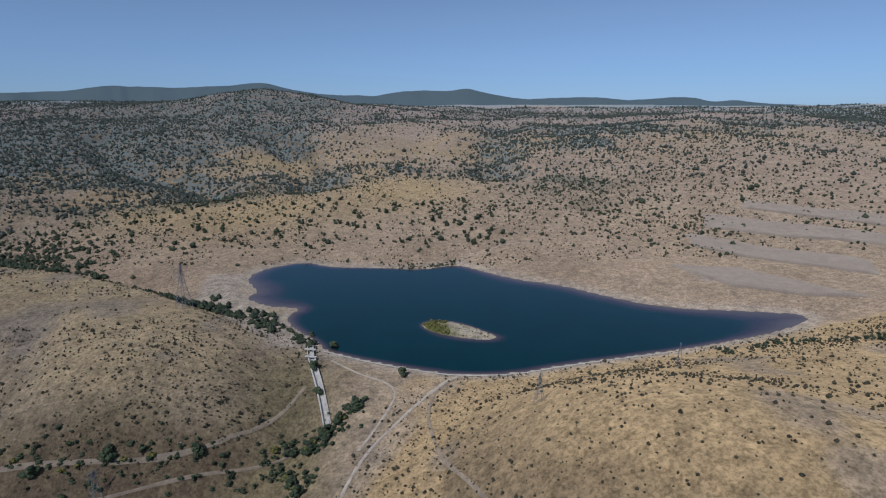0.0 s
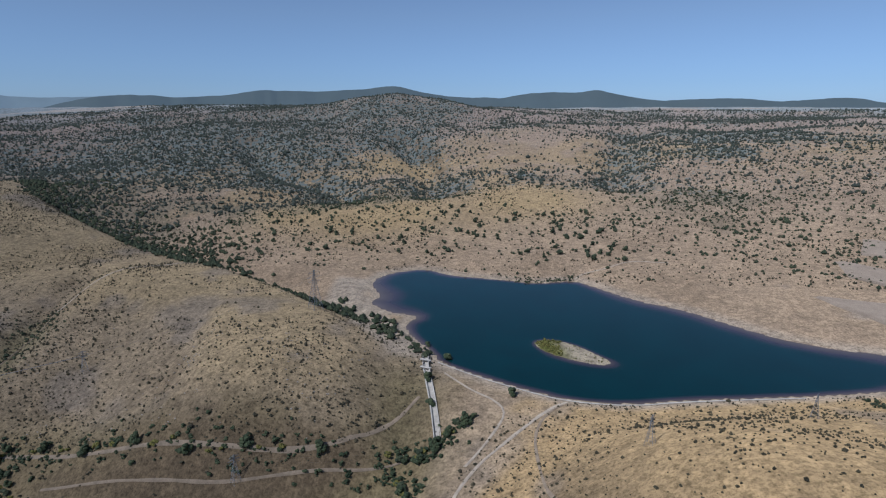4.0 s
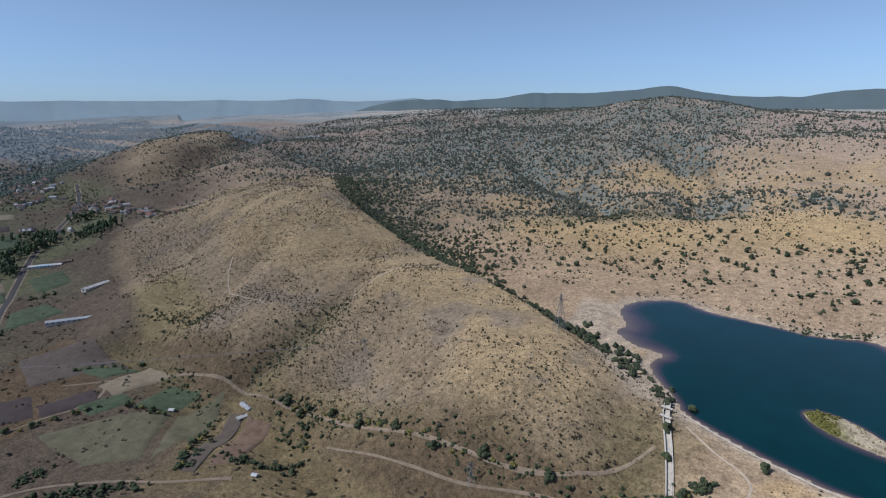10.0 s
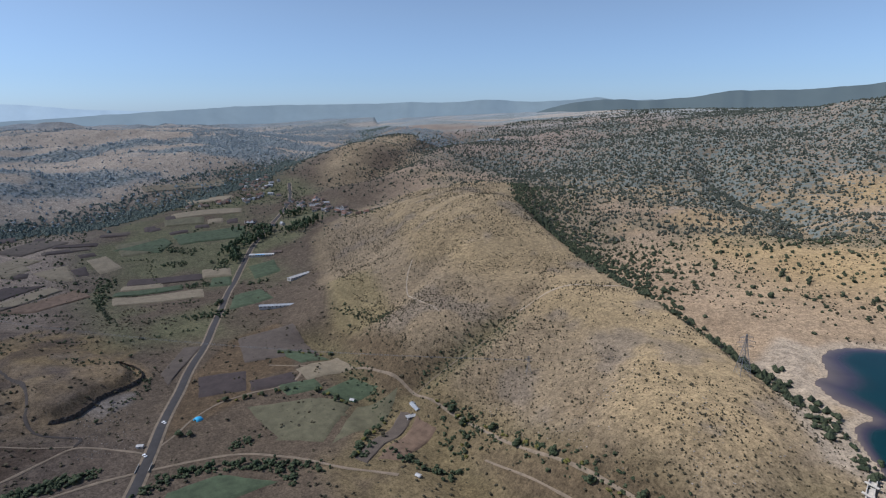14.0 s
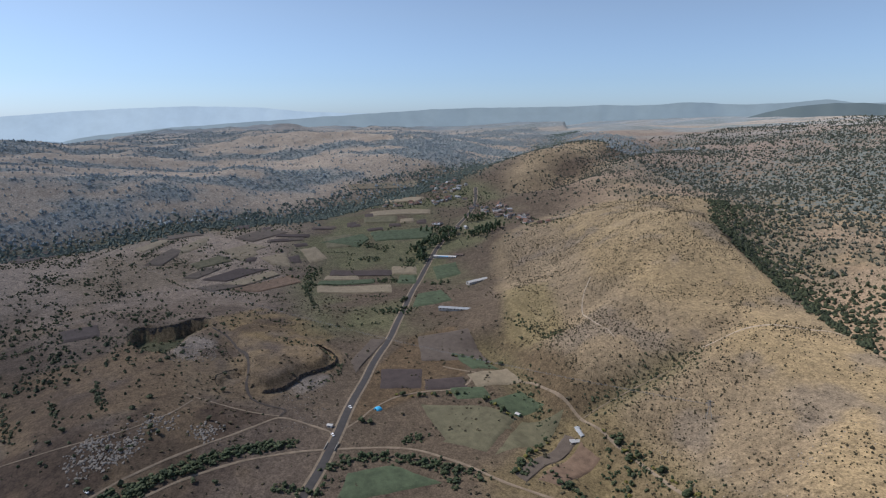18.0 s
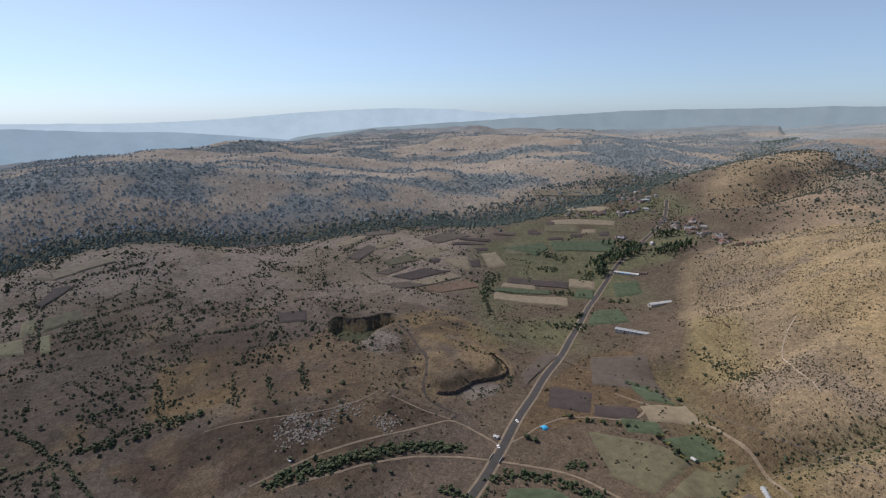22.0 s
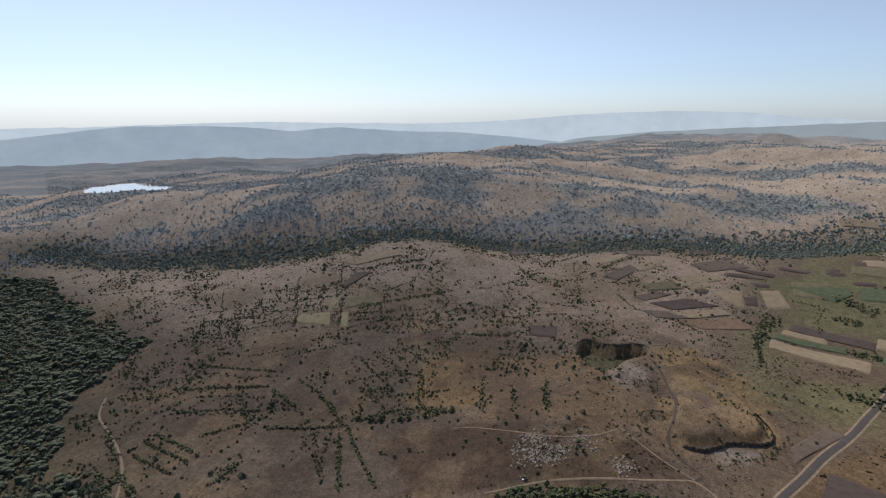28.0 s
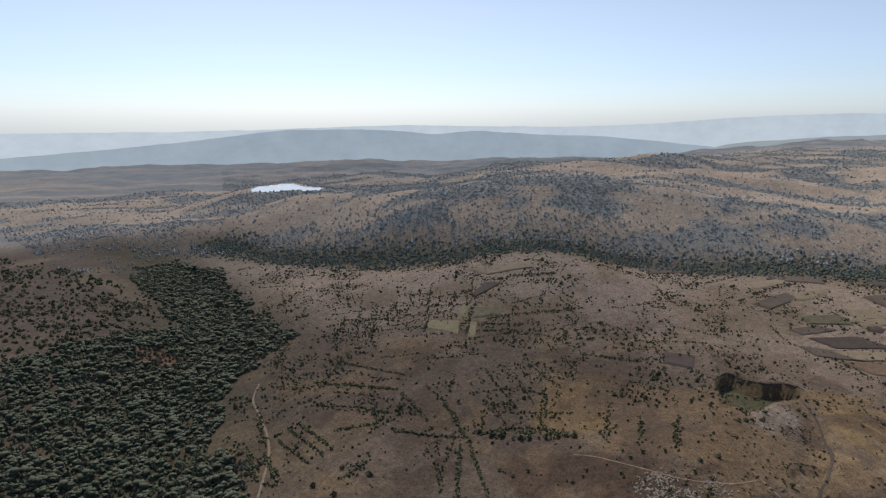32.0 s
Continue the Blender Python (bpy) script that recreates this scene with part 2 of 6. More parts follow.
def ground_height(x, y):
    """The height of the bare ground, with the lake's basin and its island."""
    x, y = np.atleast_1d(np.asarray(x, float)), np.atleast_1d(np.asarray(y, float))
    h = lie(x, y)
    h += 1.1 * np.sin(x / 37 + 1.3 * np.sin(y / 53)) * np.sin(y / 41 + np.sin(x / 61)) * step(np.hypot(x - 10, y), 100, 400)
    r = np.hypot(x, y)
    river, over = past_river(x, y)
    wild = np.maximum(step(over * river, 60, 300) * 0.8, np.maximum(step(y, 560, 950) * step(r, 650, 1100), step(r, 1250, 1800) * (1 - np.exp(-((river / 160) ** 2))))) * (1 - 0.8 * np.minimum(1, swell(x, y, -1150, 430, 300, 160, 0, 0.7) + swell(x, y, -1350, 800, 300, 300, 0, 1)))
    h += wild * (34 * (patchy(x, y, 430, 41) - 0.5) + (24 + 22 * over) * (patchy(x, y, 150, 42) - 0.5) + 12 * over * (patchy(x, y, 55, 43) - 0.5)) * (1 - 0.65 * step(r, 1650, 2200) * step(y, 500, 900))
    h += 3.4 * (patchy(x, y, 64, 48) - 0.5) * step(r, 150, 260) * (r < 1100)
    for line, deep, wide in DALES:
        h -= deep * np.exp(-((off_line(x, y, line) / wide) ** 2))
    u = np.full(np.shape(x), 1e9)
    near = (x < 0) & (x > -950) & (y > 180) & (y < 850)
    u[near] = off_line(x[near], y[near], CREST)
    behind = y - 0.62 * (-x) > 245
    h += np.where(behind, -9 * np.exp(-((u - 34) / 24) ** 2) + 4.5 * np.exp(-u / 9), 4.5 * np.exp(-u / 60))
    for ring, rise, edge in ((MOUND, 7, 11), (PIT, -14, 6), (HOLLOW, -4, 5)):
        near = (x < -420) & (x > -800) & (y > -230) & (y < 70)
        d = np.full(np.shape(x), 1e9)
        d[near] = off_line(x[near], y[near], ring + ring[:1])
        within = near.copy()
        within[near] = inside(x[near], y[near], ring)
        h += np.where(within, (rise + 1.8 * (patchy(x, y, 15, 44) - 0.5)) * step(d, 0, edge) * (step(x, -745, -560) if rise > 0 else 1), 0)
    near = (x < -600) & (x > -1500) & (y < -1350)
    d = np.full(np.shape(x), 1e9)
    d[near] = off_line(x[near], y[near], POND + POND[:1])
    within = near.copy()
    within[near] = inside(x[near], y[near], POND)
    h = np.where(within, POND_LEVEL - 1.5, POND_LEVEL + 1 + (h - POND_LEVEL - 1) * step(d, 0, 260))
    d = np.full(np.shape(x), 1e9)
    near = (x > -260) & (x < 350) & (y > 170) & (y < 600)
    d[near] = off_line(x[near], y[near], SHORE + SHORE[:1])
    wet = np.zeros(np.shape(x), bool)
    wet[near] = inside(x[near], y[near], SHORE)
    d = np.minimum(d, 1e4)
    bank = 0.15 + 0.06 * d + 0.9 * step(d, 2, 9)
    h = np.where(wet, np.maximum(-0.25 - 0.07 * d, -9), bank + (h - bank) * step(d, 4, 60))
    di, on = np.full(np.shape(x), 1e4), np.zeros(np.shape(x), bool)
    di[wet] = off_line(x[wet], y[wet], ISLAND + ISLAND[:1])
    on[wet] = inside(x[wet], y[wet], ISLAND)
    h = np.where(on, 0.1 + 1.5 * step(di, 0, 7), np.where(wet, np.maximum(h, -0.12 - 0.2 * di), h))
    return h


# ---- materials ----
def material(name, rough=0.9, metal=0.0):
    m = bpy.data.materials.new(name)
    m.use_nodes = True
    n = m.node_tree.nodes
    b = n["Principled BSDF"]
    b.inputs["Roughness"].default_value, b.inputs["Metallic"].default_value = rough, metal
    b.inputs["Specular IOR Level"].default_value = 0.25
    return m, n, m.node_tree.links, b


def noise_node(n, l, size, detail=4.0, rough=0.6, source=None):
    """Noise whose blotches are about so many metres across."""
    t = n.new("ShaderNodeTexNoise")
    t.inputs["Scale"].default_value, t.inputs["Detail"].default_value, t.inputs["Roughness"].default_value = 1 / size, detail, rough
    l.new((source or n.new("ShaderNodeNewGeometry").outputs["Position"]), t.inputs["Vector"])
    return t.outputs[0]


def ramp(n, l, source, stops):
    r = n.new("ShaderNodeValToRGB")
    l.new(source, r.inputs[0])
    e = r.color_ramp.elements
    while len(e) < len(stops):
        e.new(0.5)
    for s, (p, c) in zip(e, stops):
        s.position, s.color = p, (*c, 1) if len(c) == 3 else c
    return r.outputs[0]


def blend(n, l, kind, factor, a, b):
    x = n.new("ShaderNodeMix")
    x.data_type, x.blend_type = "RGBA", kind
    for socket, v in ((x.inputs[0], factor), (x.inputs[6], a), (x.inputs[7], b)):
        if isinstance(v, (int, float)):
            socket.default_value = v
        elif isinstance(v, tuple):
            socket.default_value = (*v, 1)
        else:
            l.new(v, socket)
    return x.outputs[2]


def bumped(n, l, b, height, metres, strength=0.6):
    u = n.new("ShaderNodeBump")
    u.inputs["Strength"].default_value, u.inputs["Distance"].default_value = strength, metres
    l.new(height, u.inputs["Height"])
    l.new(u.outputs[0], b.inputs["Normal"])


def grey(v):
    return (v, v, v)


def surface(name, colour, rough=0.9, size=3.0, low=0.75, high=1.2, lumps=0.0, metal=0.0, fine=0.3):
    """A plain stuff of one colour with blotches of two sizes and some relief."""
    m, n, l, b = material(name, rough, metal)
    b.inputs["Diffuse Roughness"].default_value = 1.0 if rough > 0.84 else 0.0
    big = ramp(n, l, noise_node(n, l, size), [(0.3, grey(low)), (0.7, grey(high))])
    small = noise_node(n, l, size * 0.08)
    c = blend(n, l, "MULTIPLY", 1.0, colour, big)
    c = blend(n, l, "MULTIPLY", fine, c, ramp(n, l, small, [(0.35, grey(0.45)), (0.65, grey(1.35))]))
    l.new(c, b.inputs["Base Color"])
    if lumps:
        bumped(n, l, b, small, lumps)
    return m


def foliage(name, colour, other, rough=0.85):
    """Leaves that differ in colour from clump to clump."""
    m, n, l, b = material(name, rough)
    geo = n.new("ShaderNodeNewGeometry")
    per = ramp(n, l, geo.outputs["Random Per Island"], [(0.0, colour), (1.0, other)])
    grain = noise_node(n, l, 0.5, 3.0)
    c = blend(n, l, "MULTIPLY", 0.8, per, ramp(n, l, grain, [(0.35, grey(0.35)), (0.68, grey(1.5))]))
    l.new(c, b.inputs["Base Color"])
    bumped(n, l, b, grain, 0.6, 0.9)
    return m


def earth_material():
    """The bare ground: its colour with distance haze mixed in, grass tussocks, stones and, on far slopes, dots of
    scrub.
    """
    m, n, l, b = material("dry_earth", 0.95)
    b.inputs["Specular IOR Level"].default_value, b.inputs["Diffuse Roughness"].default_value = 0.1, 1.0
    at = n.new("ShaderNodeAttribute")
    at.attribute_name = "hazed_earth_colour"
    pos = n.new("ShaderNodeNewGeometry").outputs["Position"]
    c = blend(n, l, "MULTIPLY", 0.9, at.outputs["Color"], ramp(n, l, noise_node(n, l, 60, 6, 0.62, pos), [(0.32, (0.84, 0.83, 0.82)), (0.5, (0.99, 0.99, 0.99)), (0.7, (1.12, 1.11, 1.09))]))
    c = blend(n, l, "MULTIPLY", 0.85, c, ramp(n, l, noise_node(n, l, 9, 5, 0.65, pos), [(0.34, (0.74, 0.74, 0.75)), (0.66, (1.18, 1.17, 1.15))]))
    c = blend(n, l, "MULTIPLY", 0.9, c, ramp(n, l, noise_node(n, l, 3.4, 4, 0.75, pos), [(0.36, (0.66, 0.65, 0.64)), (0.5, (0.98, 0.98, 0.98)), (0.64, (1.25, 1.24, 1.22))]))
    tuft = noise_node(n, l, 1.3, 3, 0.7, pos)
    c = blend(n, l, "MULTIPLY", 0.75, c, ramp(n, l, tuft, [(0.36, (0.5, 0.5, 0.48)), (0.55, (1.1, 1.1, 1.1))]))
    wood = n.new("ShaderNodeAttribute")
    wood.attribute_name = "far_scrub"
    v = n.new("ShaderNodeTexVoronoi")
    v.inputs["Scale"].default_value = 1 / 10
    l.new(pos, v.inputs["Vector"])
    gap = n.new("ShaderNodeMath")
    gap.operation = "SUBTRACT"
    l.new(wood.outputs["Fac"], gap.inputs[0])
    l.new(v.outputs["Distance"], gap.inputs[1])
    dots = ramp(n, l, gap.outputs[0], [(0.0, grey(0)), (0.12, grey(1))])
    # dots of scrub, their dark green paled to paint the haze before them
    c = blend(n, l, "MIX", dots, c, (0.150, 0.166, 0.148))
    l.new(c, b.inputs["Base Color"])
    bumped(n, l, b, tuft, 0.6, 0.9)
    return m


def water_material():
    m, n, l, b = material("lake_water", 0.12)
    b.inputs["IOR"].default_value, b.inputs["Specular IOR Level"].default_value = 1.33, 0.36
    at = n.new("ShaderNodeAttribute")
    at.attribute_name = "shallow"
    c = ramp(n, l, at.outputs["Fac"], [(0.0, (0.001, 0.026, 0.029)), (0.25, (0.006, 0.029, 0.032)), (0.6, (0.050, 0.042, 0.055)), (1.0, (0.13, 0.10, 0.085))])
    c = blend(n, l, "MULTIPLY", 0.6, c, ramp(n, l, noise_node(n, l, 25, 4), [(0.3, grey(0.75)), (0.7, grey(1.2))]))
    l.new(c, b.inputs["Base Color"])
    bumped(n, l, b, noise_node(n, l, 1.2, 3), 0.05, 0.25)
    return m


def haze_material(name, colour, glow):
    """Ranges of hills so far off that only the air before them shows: this haze is painted as emission."""
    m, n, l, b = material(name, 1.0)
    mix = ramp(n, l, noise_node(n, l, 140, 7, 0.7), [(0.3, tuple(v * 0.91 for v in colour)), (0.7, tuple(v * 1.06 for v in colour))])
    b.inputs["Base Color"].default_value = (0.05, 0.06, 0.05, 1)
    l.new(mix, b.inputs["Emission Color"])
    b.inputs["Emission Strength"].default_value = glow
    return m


EARTH = earth_material()
WATER = water_material()
# Leaves of distant trees, made paler and bluer to paint in the haze.
FAR_OAK = foliage("hazed_grey_oak_leaves", (0.046, 0.056, 0.043), (0.090, 0.098, 0.071), 0.9)
RIVER_LEAF = foliage("hazed_river_leaves", (0.082, 0.110, 0.100), (0.142, 0.168, 0.138), 0.9)
HAZED_OAK = foliage("hazed_blue_green_leaves", (0.225, 0.268, 0.282), (0.305, 0.338, 0.342), 0.9)
OAK = foliage("oak_leaves", (0.030, 0.041, 0.022), (0.074, 0.086, 0.044))
SCRUB = foliage("dry_shrub_leaves", (0.040, 0.037, 0.022), (0.098, 0.082, 0.046))
FOREST_LEAF = foliage("forest_leaves", (0.048, 0.063, 0.043), (0.062, 0.079, 0.049))
GREENWOOD = foliage("stream_tree_leaves", (0.028, 0.043, 0.021), (0.074, 0.090, 0.042))
POPLAR = foliage("poplar_leaves", (0.030, 0.052, 0.026), (0.070, 0.095, 0.044))
YELLOWISH = foliage("yellowing_leaves", (0.10, 0.10, 0.022), (0.17, 0.15, 0.04))
BARK = surface("bark", (0.11, 0.085, 0.06), 0.95, 0.6)
ASPHALT = surface("worn_asphalt", (0.072, 0.064, 0.059), 0.85, 6.0, 0.85, 1.15)
DIRT = surface("dirt_track", (0.270, 0.208, 0.142), 0.95, 5.0, 0.75, 1.2, 0.1)
PALE_DIRT = surface("pale_dirt", (0.43, 0.355, 0.265), 0.95, 4.0, 0.7, 1.15, 0.1)
DARK_DIRT = surface("dark_track", (0.072, 0.058, 0.048), 0.95, 4.0, 0.75, 1.2, 0.1)
CONCRETE = surface("weathered_concrete", (0.50, 0.455, 0.385), 0.85, 2.0, 0.7, 1.1, 0.02)
WHITEWASH = surface("whitewashed_wall", (0.62, 0.58, 0.52), 0.9, 2.0, 0.8, 1.08)
MUD_WALL = surface("mud_plaster", (0.34, 0.26, 0.19), 0.95, 2.0, 0.75, 1.15)
RED_TILE = surface("clay_tile", (0.25, 0.135, 0.095), 0.85, 1.5, 0.7, 1.2)
BROWN_TILE = surface("weathered_tile", (0.19, 0.135, 0.105), 0.9, 1.5, 0.7, 1.2)
GREY_SHEET = surface("zinc_sheet", (0.29, 0.30, 0.31), 0.6, 4.0, 0.8, 1.1, 0.0, 0.1)
WHITE_SHEET = surface("white_roof_sheet", (0.42, 0.41, 0.39), 0.6, 5.0, 0.8, 1.05)
BLUE_SHEET = surface("blue_roof_sheet", (0.10, 0.34, 0.60), 0.5, 4.0, 0.85, 1.1)
TARPAULIN = surface("blue_tarpaulin", (0.05, 0.36, 0.62), 0.5, 1.0, 0.7, 1.2, 0.03)
DARK_HOLE = surface("dark_opening", (0.025, 0.022, 0.02), 0.7, 1.0)
STEEL = surface("galvanised_steel", (0.24, 0.25, 0.26), 0.6, 1.0, 0.85, 1.1, 0.0, 0.4)
ROCK = surface("pale_rock", (0.34, 0.30, 0.25), 0.95, 1.0, 0.6, 1.15, 0.05)
PAINT = surface("white_car_paint", (0.75, 0.75, 0.74), 0.3, 1.0, 0.95, 1.02)
GLASS = surface("dark_glass", (0.02, 0.025, 0.03), 0.08, 1.0)
RUBBER = surface("tyre_rubber", (0.02, 0.02, 0.02), 0.9, 0.3)
SOIL_KINDS = {
    "ploughed": ("dark ploughed field of bare brown earth", surface("ploughed_soil", (0.080, 0.060, 0.053), 0.95, 8.0, 0.8, 1.15, 0.2)),
    "grey": ("grey-brown fallow field with no crop", surface("fallow_soil", (0.128, 0.100, 0.077), 0.95, 8.0, 0.8, 1.15, 0.2)),
    "green": ("green irrigated field of low crops", surface("green_crop", (0.080, 0.104, 0.054), 0.9, 7.0, 0.7, 1.25, 0.3)),
    "olive": ("olive-green grazed meadow with dry patches", surface("dry_meadow", (0.150, 0.135, 0.078), 0.95, 9.0, 0.72, 1.2, 0.3)),
    "stubble": ("pale yellow stubble field after the harvest", surface("stubble", (0.275, 0.222, 0.145), 0.95, 9.0, 0.8, 1.12, 0.2)),
    "mown": ("yellow-green mown meadow between hedges", surface("mown_meadow", (0.240, 0.216, 0.122), 0.95, 9.0, 0.8, 1.15, 0.2)),
    "red": ("reddish brown field of withered weeds", surface("withered_weeds", (0.195, 0.130, 0.086), 0.95, 5.0, 0.7, 1.2, 0.3)),
    "pinkish": ("pinkish bare field strip on the slope", surface("pink_soil", (0.290, 0.228, 0.166), 0.95, 9.0, 0.85, 1.1, 0.2)),
}


# ---- mesh helpers ----
def sheet(name, verts, faces, mat, smooth=True):
    """A mesh object from arrays of corners and of faces that all have the same number of corners."""
    me = bpy.data.meshes.new(name)
    verts, faces = np.asarray(verts, np.float32), np.asarray(faces, np.int32)
    n = faces.shape[1]
    me.vertices.add(len(verts))
    me.vertices.foreach_set("co", verts.ravel())
    me.loops.add(faces.size)
    me.loops.foreach_set("vertex_index", faces.ravel())
    me.polygons.add(len(faces))
    me.polygons.foreach_set("loop_start", np.arange(0, faces.size, n, dtype=np.int32))
    me.polygons.foreach_set("use_smooth", np.full(len(faces), smooth))
    me.update(calc_edges=True)
    me.materials.append(mat)
    return new(name, me)


def part(name, bm, mat, parent=None, label=""):
    """Links a bmesh as one mesh object under a thing or a part."""
    me = bpy.data.meshes.new(name)
    bm.to_mesh(me)
    bm.free()
    me.materials.append(mat)
    ob = new(name, me)
    ob.parent = parent
    return tagged(ob, label)


def box(bm, x0, y0, z0, x1, y1, z1):
    v = [bm.verts.new((x, y, z)) for z in (z0, z1) for x, y in ((x0, y0), (x1, y0), (x1, y1), (x0, y1))]
    for f in ((3, 2, 1, 0), (4, 5, 6, 7), (0, 1, 5, 4), (1, 2, 6, 5), (2, 3, 7, 6), (3, 0, 4, 7)):
        bm.faces.new([v[i] for i in f])
    return v


def boxed(*dims):
    bm = bmesh.new()
    box(bm, *dims)
    return bm


def beam(bm, p, q, r0, r1, sides=5):
    """A tapered round bar from p to q."""
    p, q = Vector(p), Vector(q)
    turn = (q - p).to_track_quat("Z", "Y").to_matrix()
    rings = [[bm.verts.new(c + turn @ Vector((r * math.cos(a), r * math.sin(a), 0))) for a in (2 * math.pi * k / sides for k in range(sides))] for c, r in ((p, r0), (q, r1))]
    for k in range(sides):
        bm.faces.new((rings[0][k], rings[0][(k + 1) % sides], rings[1][(k + 1) % sides], rings[1][k]))
    bm.faces.new(rings[0][::-1])
    bm.faces.new(rings[1])


def ground_at(x, y):
    return float(ground_height(x, y)[0])


# ---- the ground ----
HILL_A = [(-60, 60), (-39, 192), (-34, 221), (0, 272), (43, 285), (135, 312), (175, 325), (260, 330), (430, 345), (700, 330), (700, -200), (-60, -200)]
HILL_B = CREST + [(-900, 600), (-930, 470), (-850, 350), (-700, 300), (-560, 265), (-450, 228), (-340, 214), (-240, 216), (-150, 214), (-95, 228)]


def mixed(a, b, f):
    return a + (np.array(b) - a) * f[..., None]


def edge(x, y, ring, soft):
    """1 within a ring, falling to 0 over so many metres past it."""
    d = off_line(x, y, ring + ring[:1])
    return np.where(inside(x, y, ring), 1.0, 1 - step(d, 0, soft))


BELTS = [([(-594, 1012), (-495, 916), (-409, 846), (-273, 748), (-204, 776)], 34, 0.9), ([(-659, 800), (-585, 811), (-506, 865)], 34, 0.8), ([(-607, 701), (-485, 715), (-396, 724)], 34, 0.8),
         ([(-87, 939), (-3, 794), (56, 840), (135, 815), (194, 705), (241, 638), (272, 579)], 42, 0.75), ([(-205, 810), (-136, 758), (-72, 818)], 26, 0.7), ([(164, 635), (210, 602), (253, 574)], 20, 0.7),
         ([(-188, 834), (-284, 1134), (-347, 1251), (-406, 1329)], 60, 0.9), ([(72, 844), (86, 1161), (161, 1430)], 45, 0.6), ([(-324, 808), (-423, 939), (-594, 1033), (-729, 1214)], 55, 0.8), ([(-1200, 560), (-1240, 640), (-1300, 780), (-1420, 950)], 60, 0.8)]


def over_river(x, y):
    """How far a place lies across the river; 0 on the near side."""
    river, over = past_river(x, y)
    return np.where(over, river, 0)


def woods(x, y):
    """Clumps of woodland on the far slopes, drawn out along them."""
    u, v = np.arctan2(-x, y) * 560, np.hypot(x, y)
    return step(patchy(u, v, 150, 51) * 0.45 + patchy(u, v, 60, 52) * 0.55, 0.44, 0.56)


def wooded(x, y):
    """How thickly trees and bushes grow on the slopes north of the lake."""
    d = 0.17 + 0.50 * step(patchy(x, y, 120, 13), 0.40, 0.66) * step(y + 0.2 * np.abs(x + 150), 500, 760)
    d = d + swell(x, y, -800, 1500, 380, 420, 0, 0.6) + swell(x, y, -780, 1050, 220, 200, 0, 0.4) + swell(x, y, 300, 1150, 140, 140, 0, 0.35) + swell(x, y, 520, 1800, 220, 120, 0, 0.6) + swell(x, y, 1150, 1750, 400, 230, 0, 0.6) + swell(x, y, -650, 620, 140, 110, 0, 0.25)
    for line, wide, share in BELTS:
        d = d + share * np.exp(-((off_line(x, y, line) / wide) ** 2)) * step(patchy(x, y, 26, 14), 0.25, 0.6)
    for cx, cy, size in ((-145, 1100, 110), (-72, 1152, 90), (-333, 1109, 70), (-51, 745, 70), (-224, 666, 60), (138, 478, 120), (-281, 385, 90)):
        d = d * (1 - swell(x, y, cx, cy, size, size, 0, 0.75))
    return np.clip(d * np.where(x > 300, 0.35 + 0.65 * step(y, 900, 1300), 1), 0, 1)


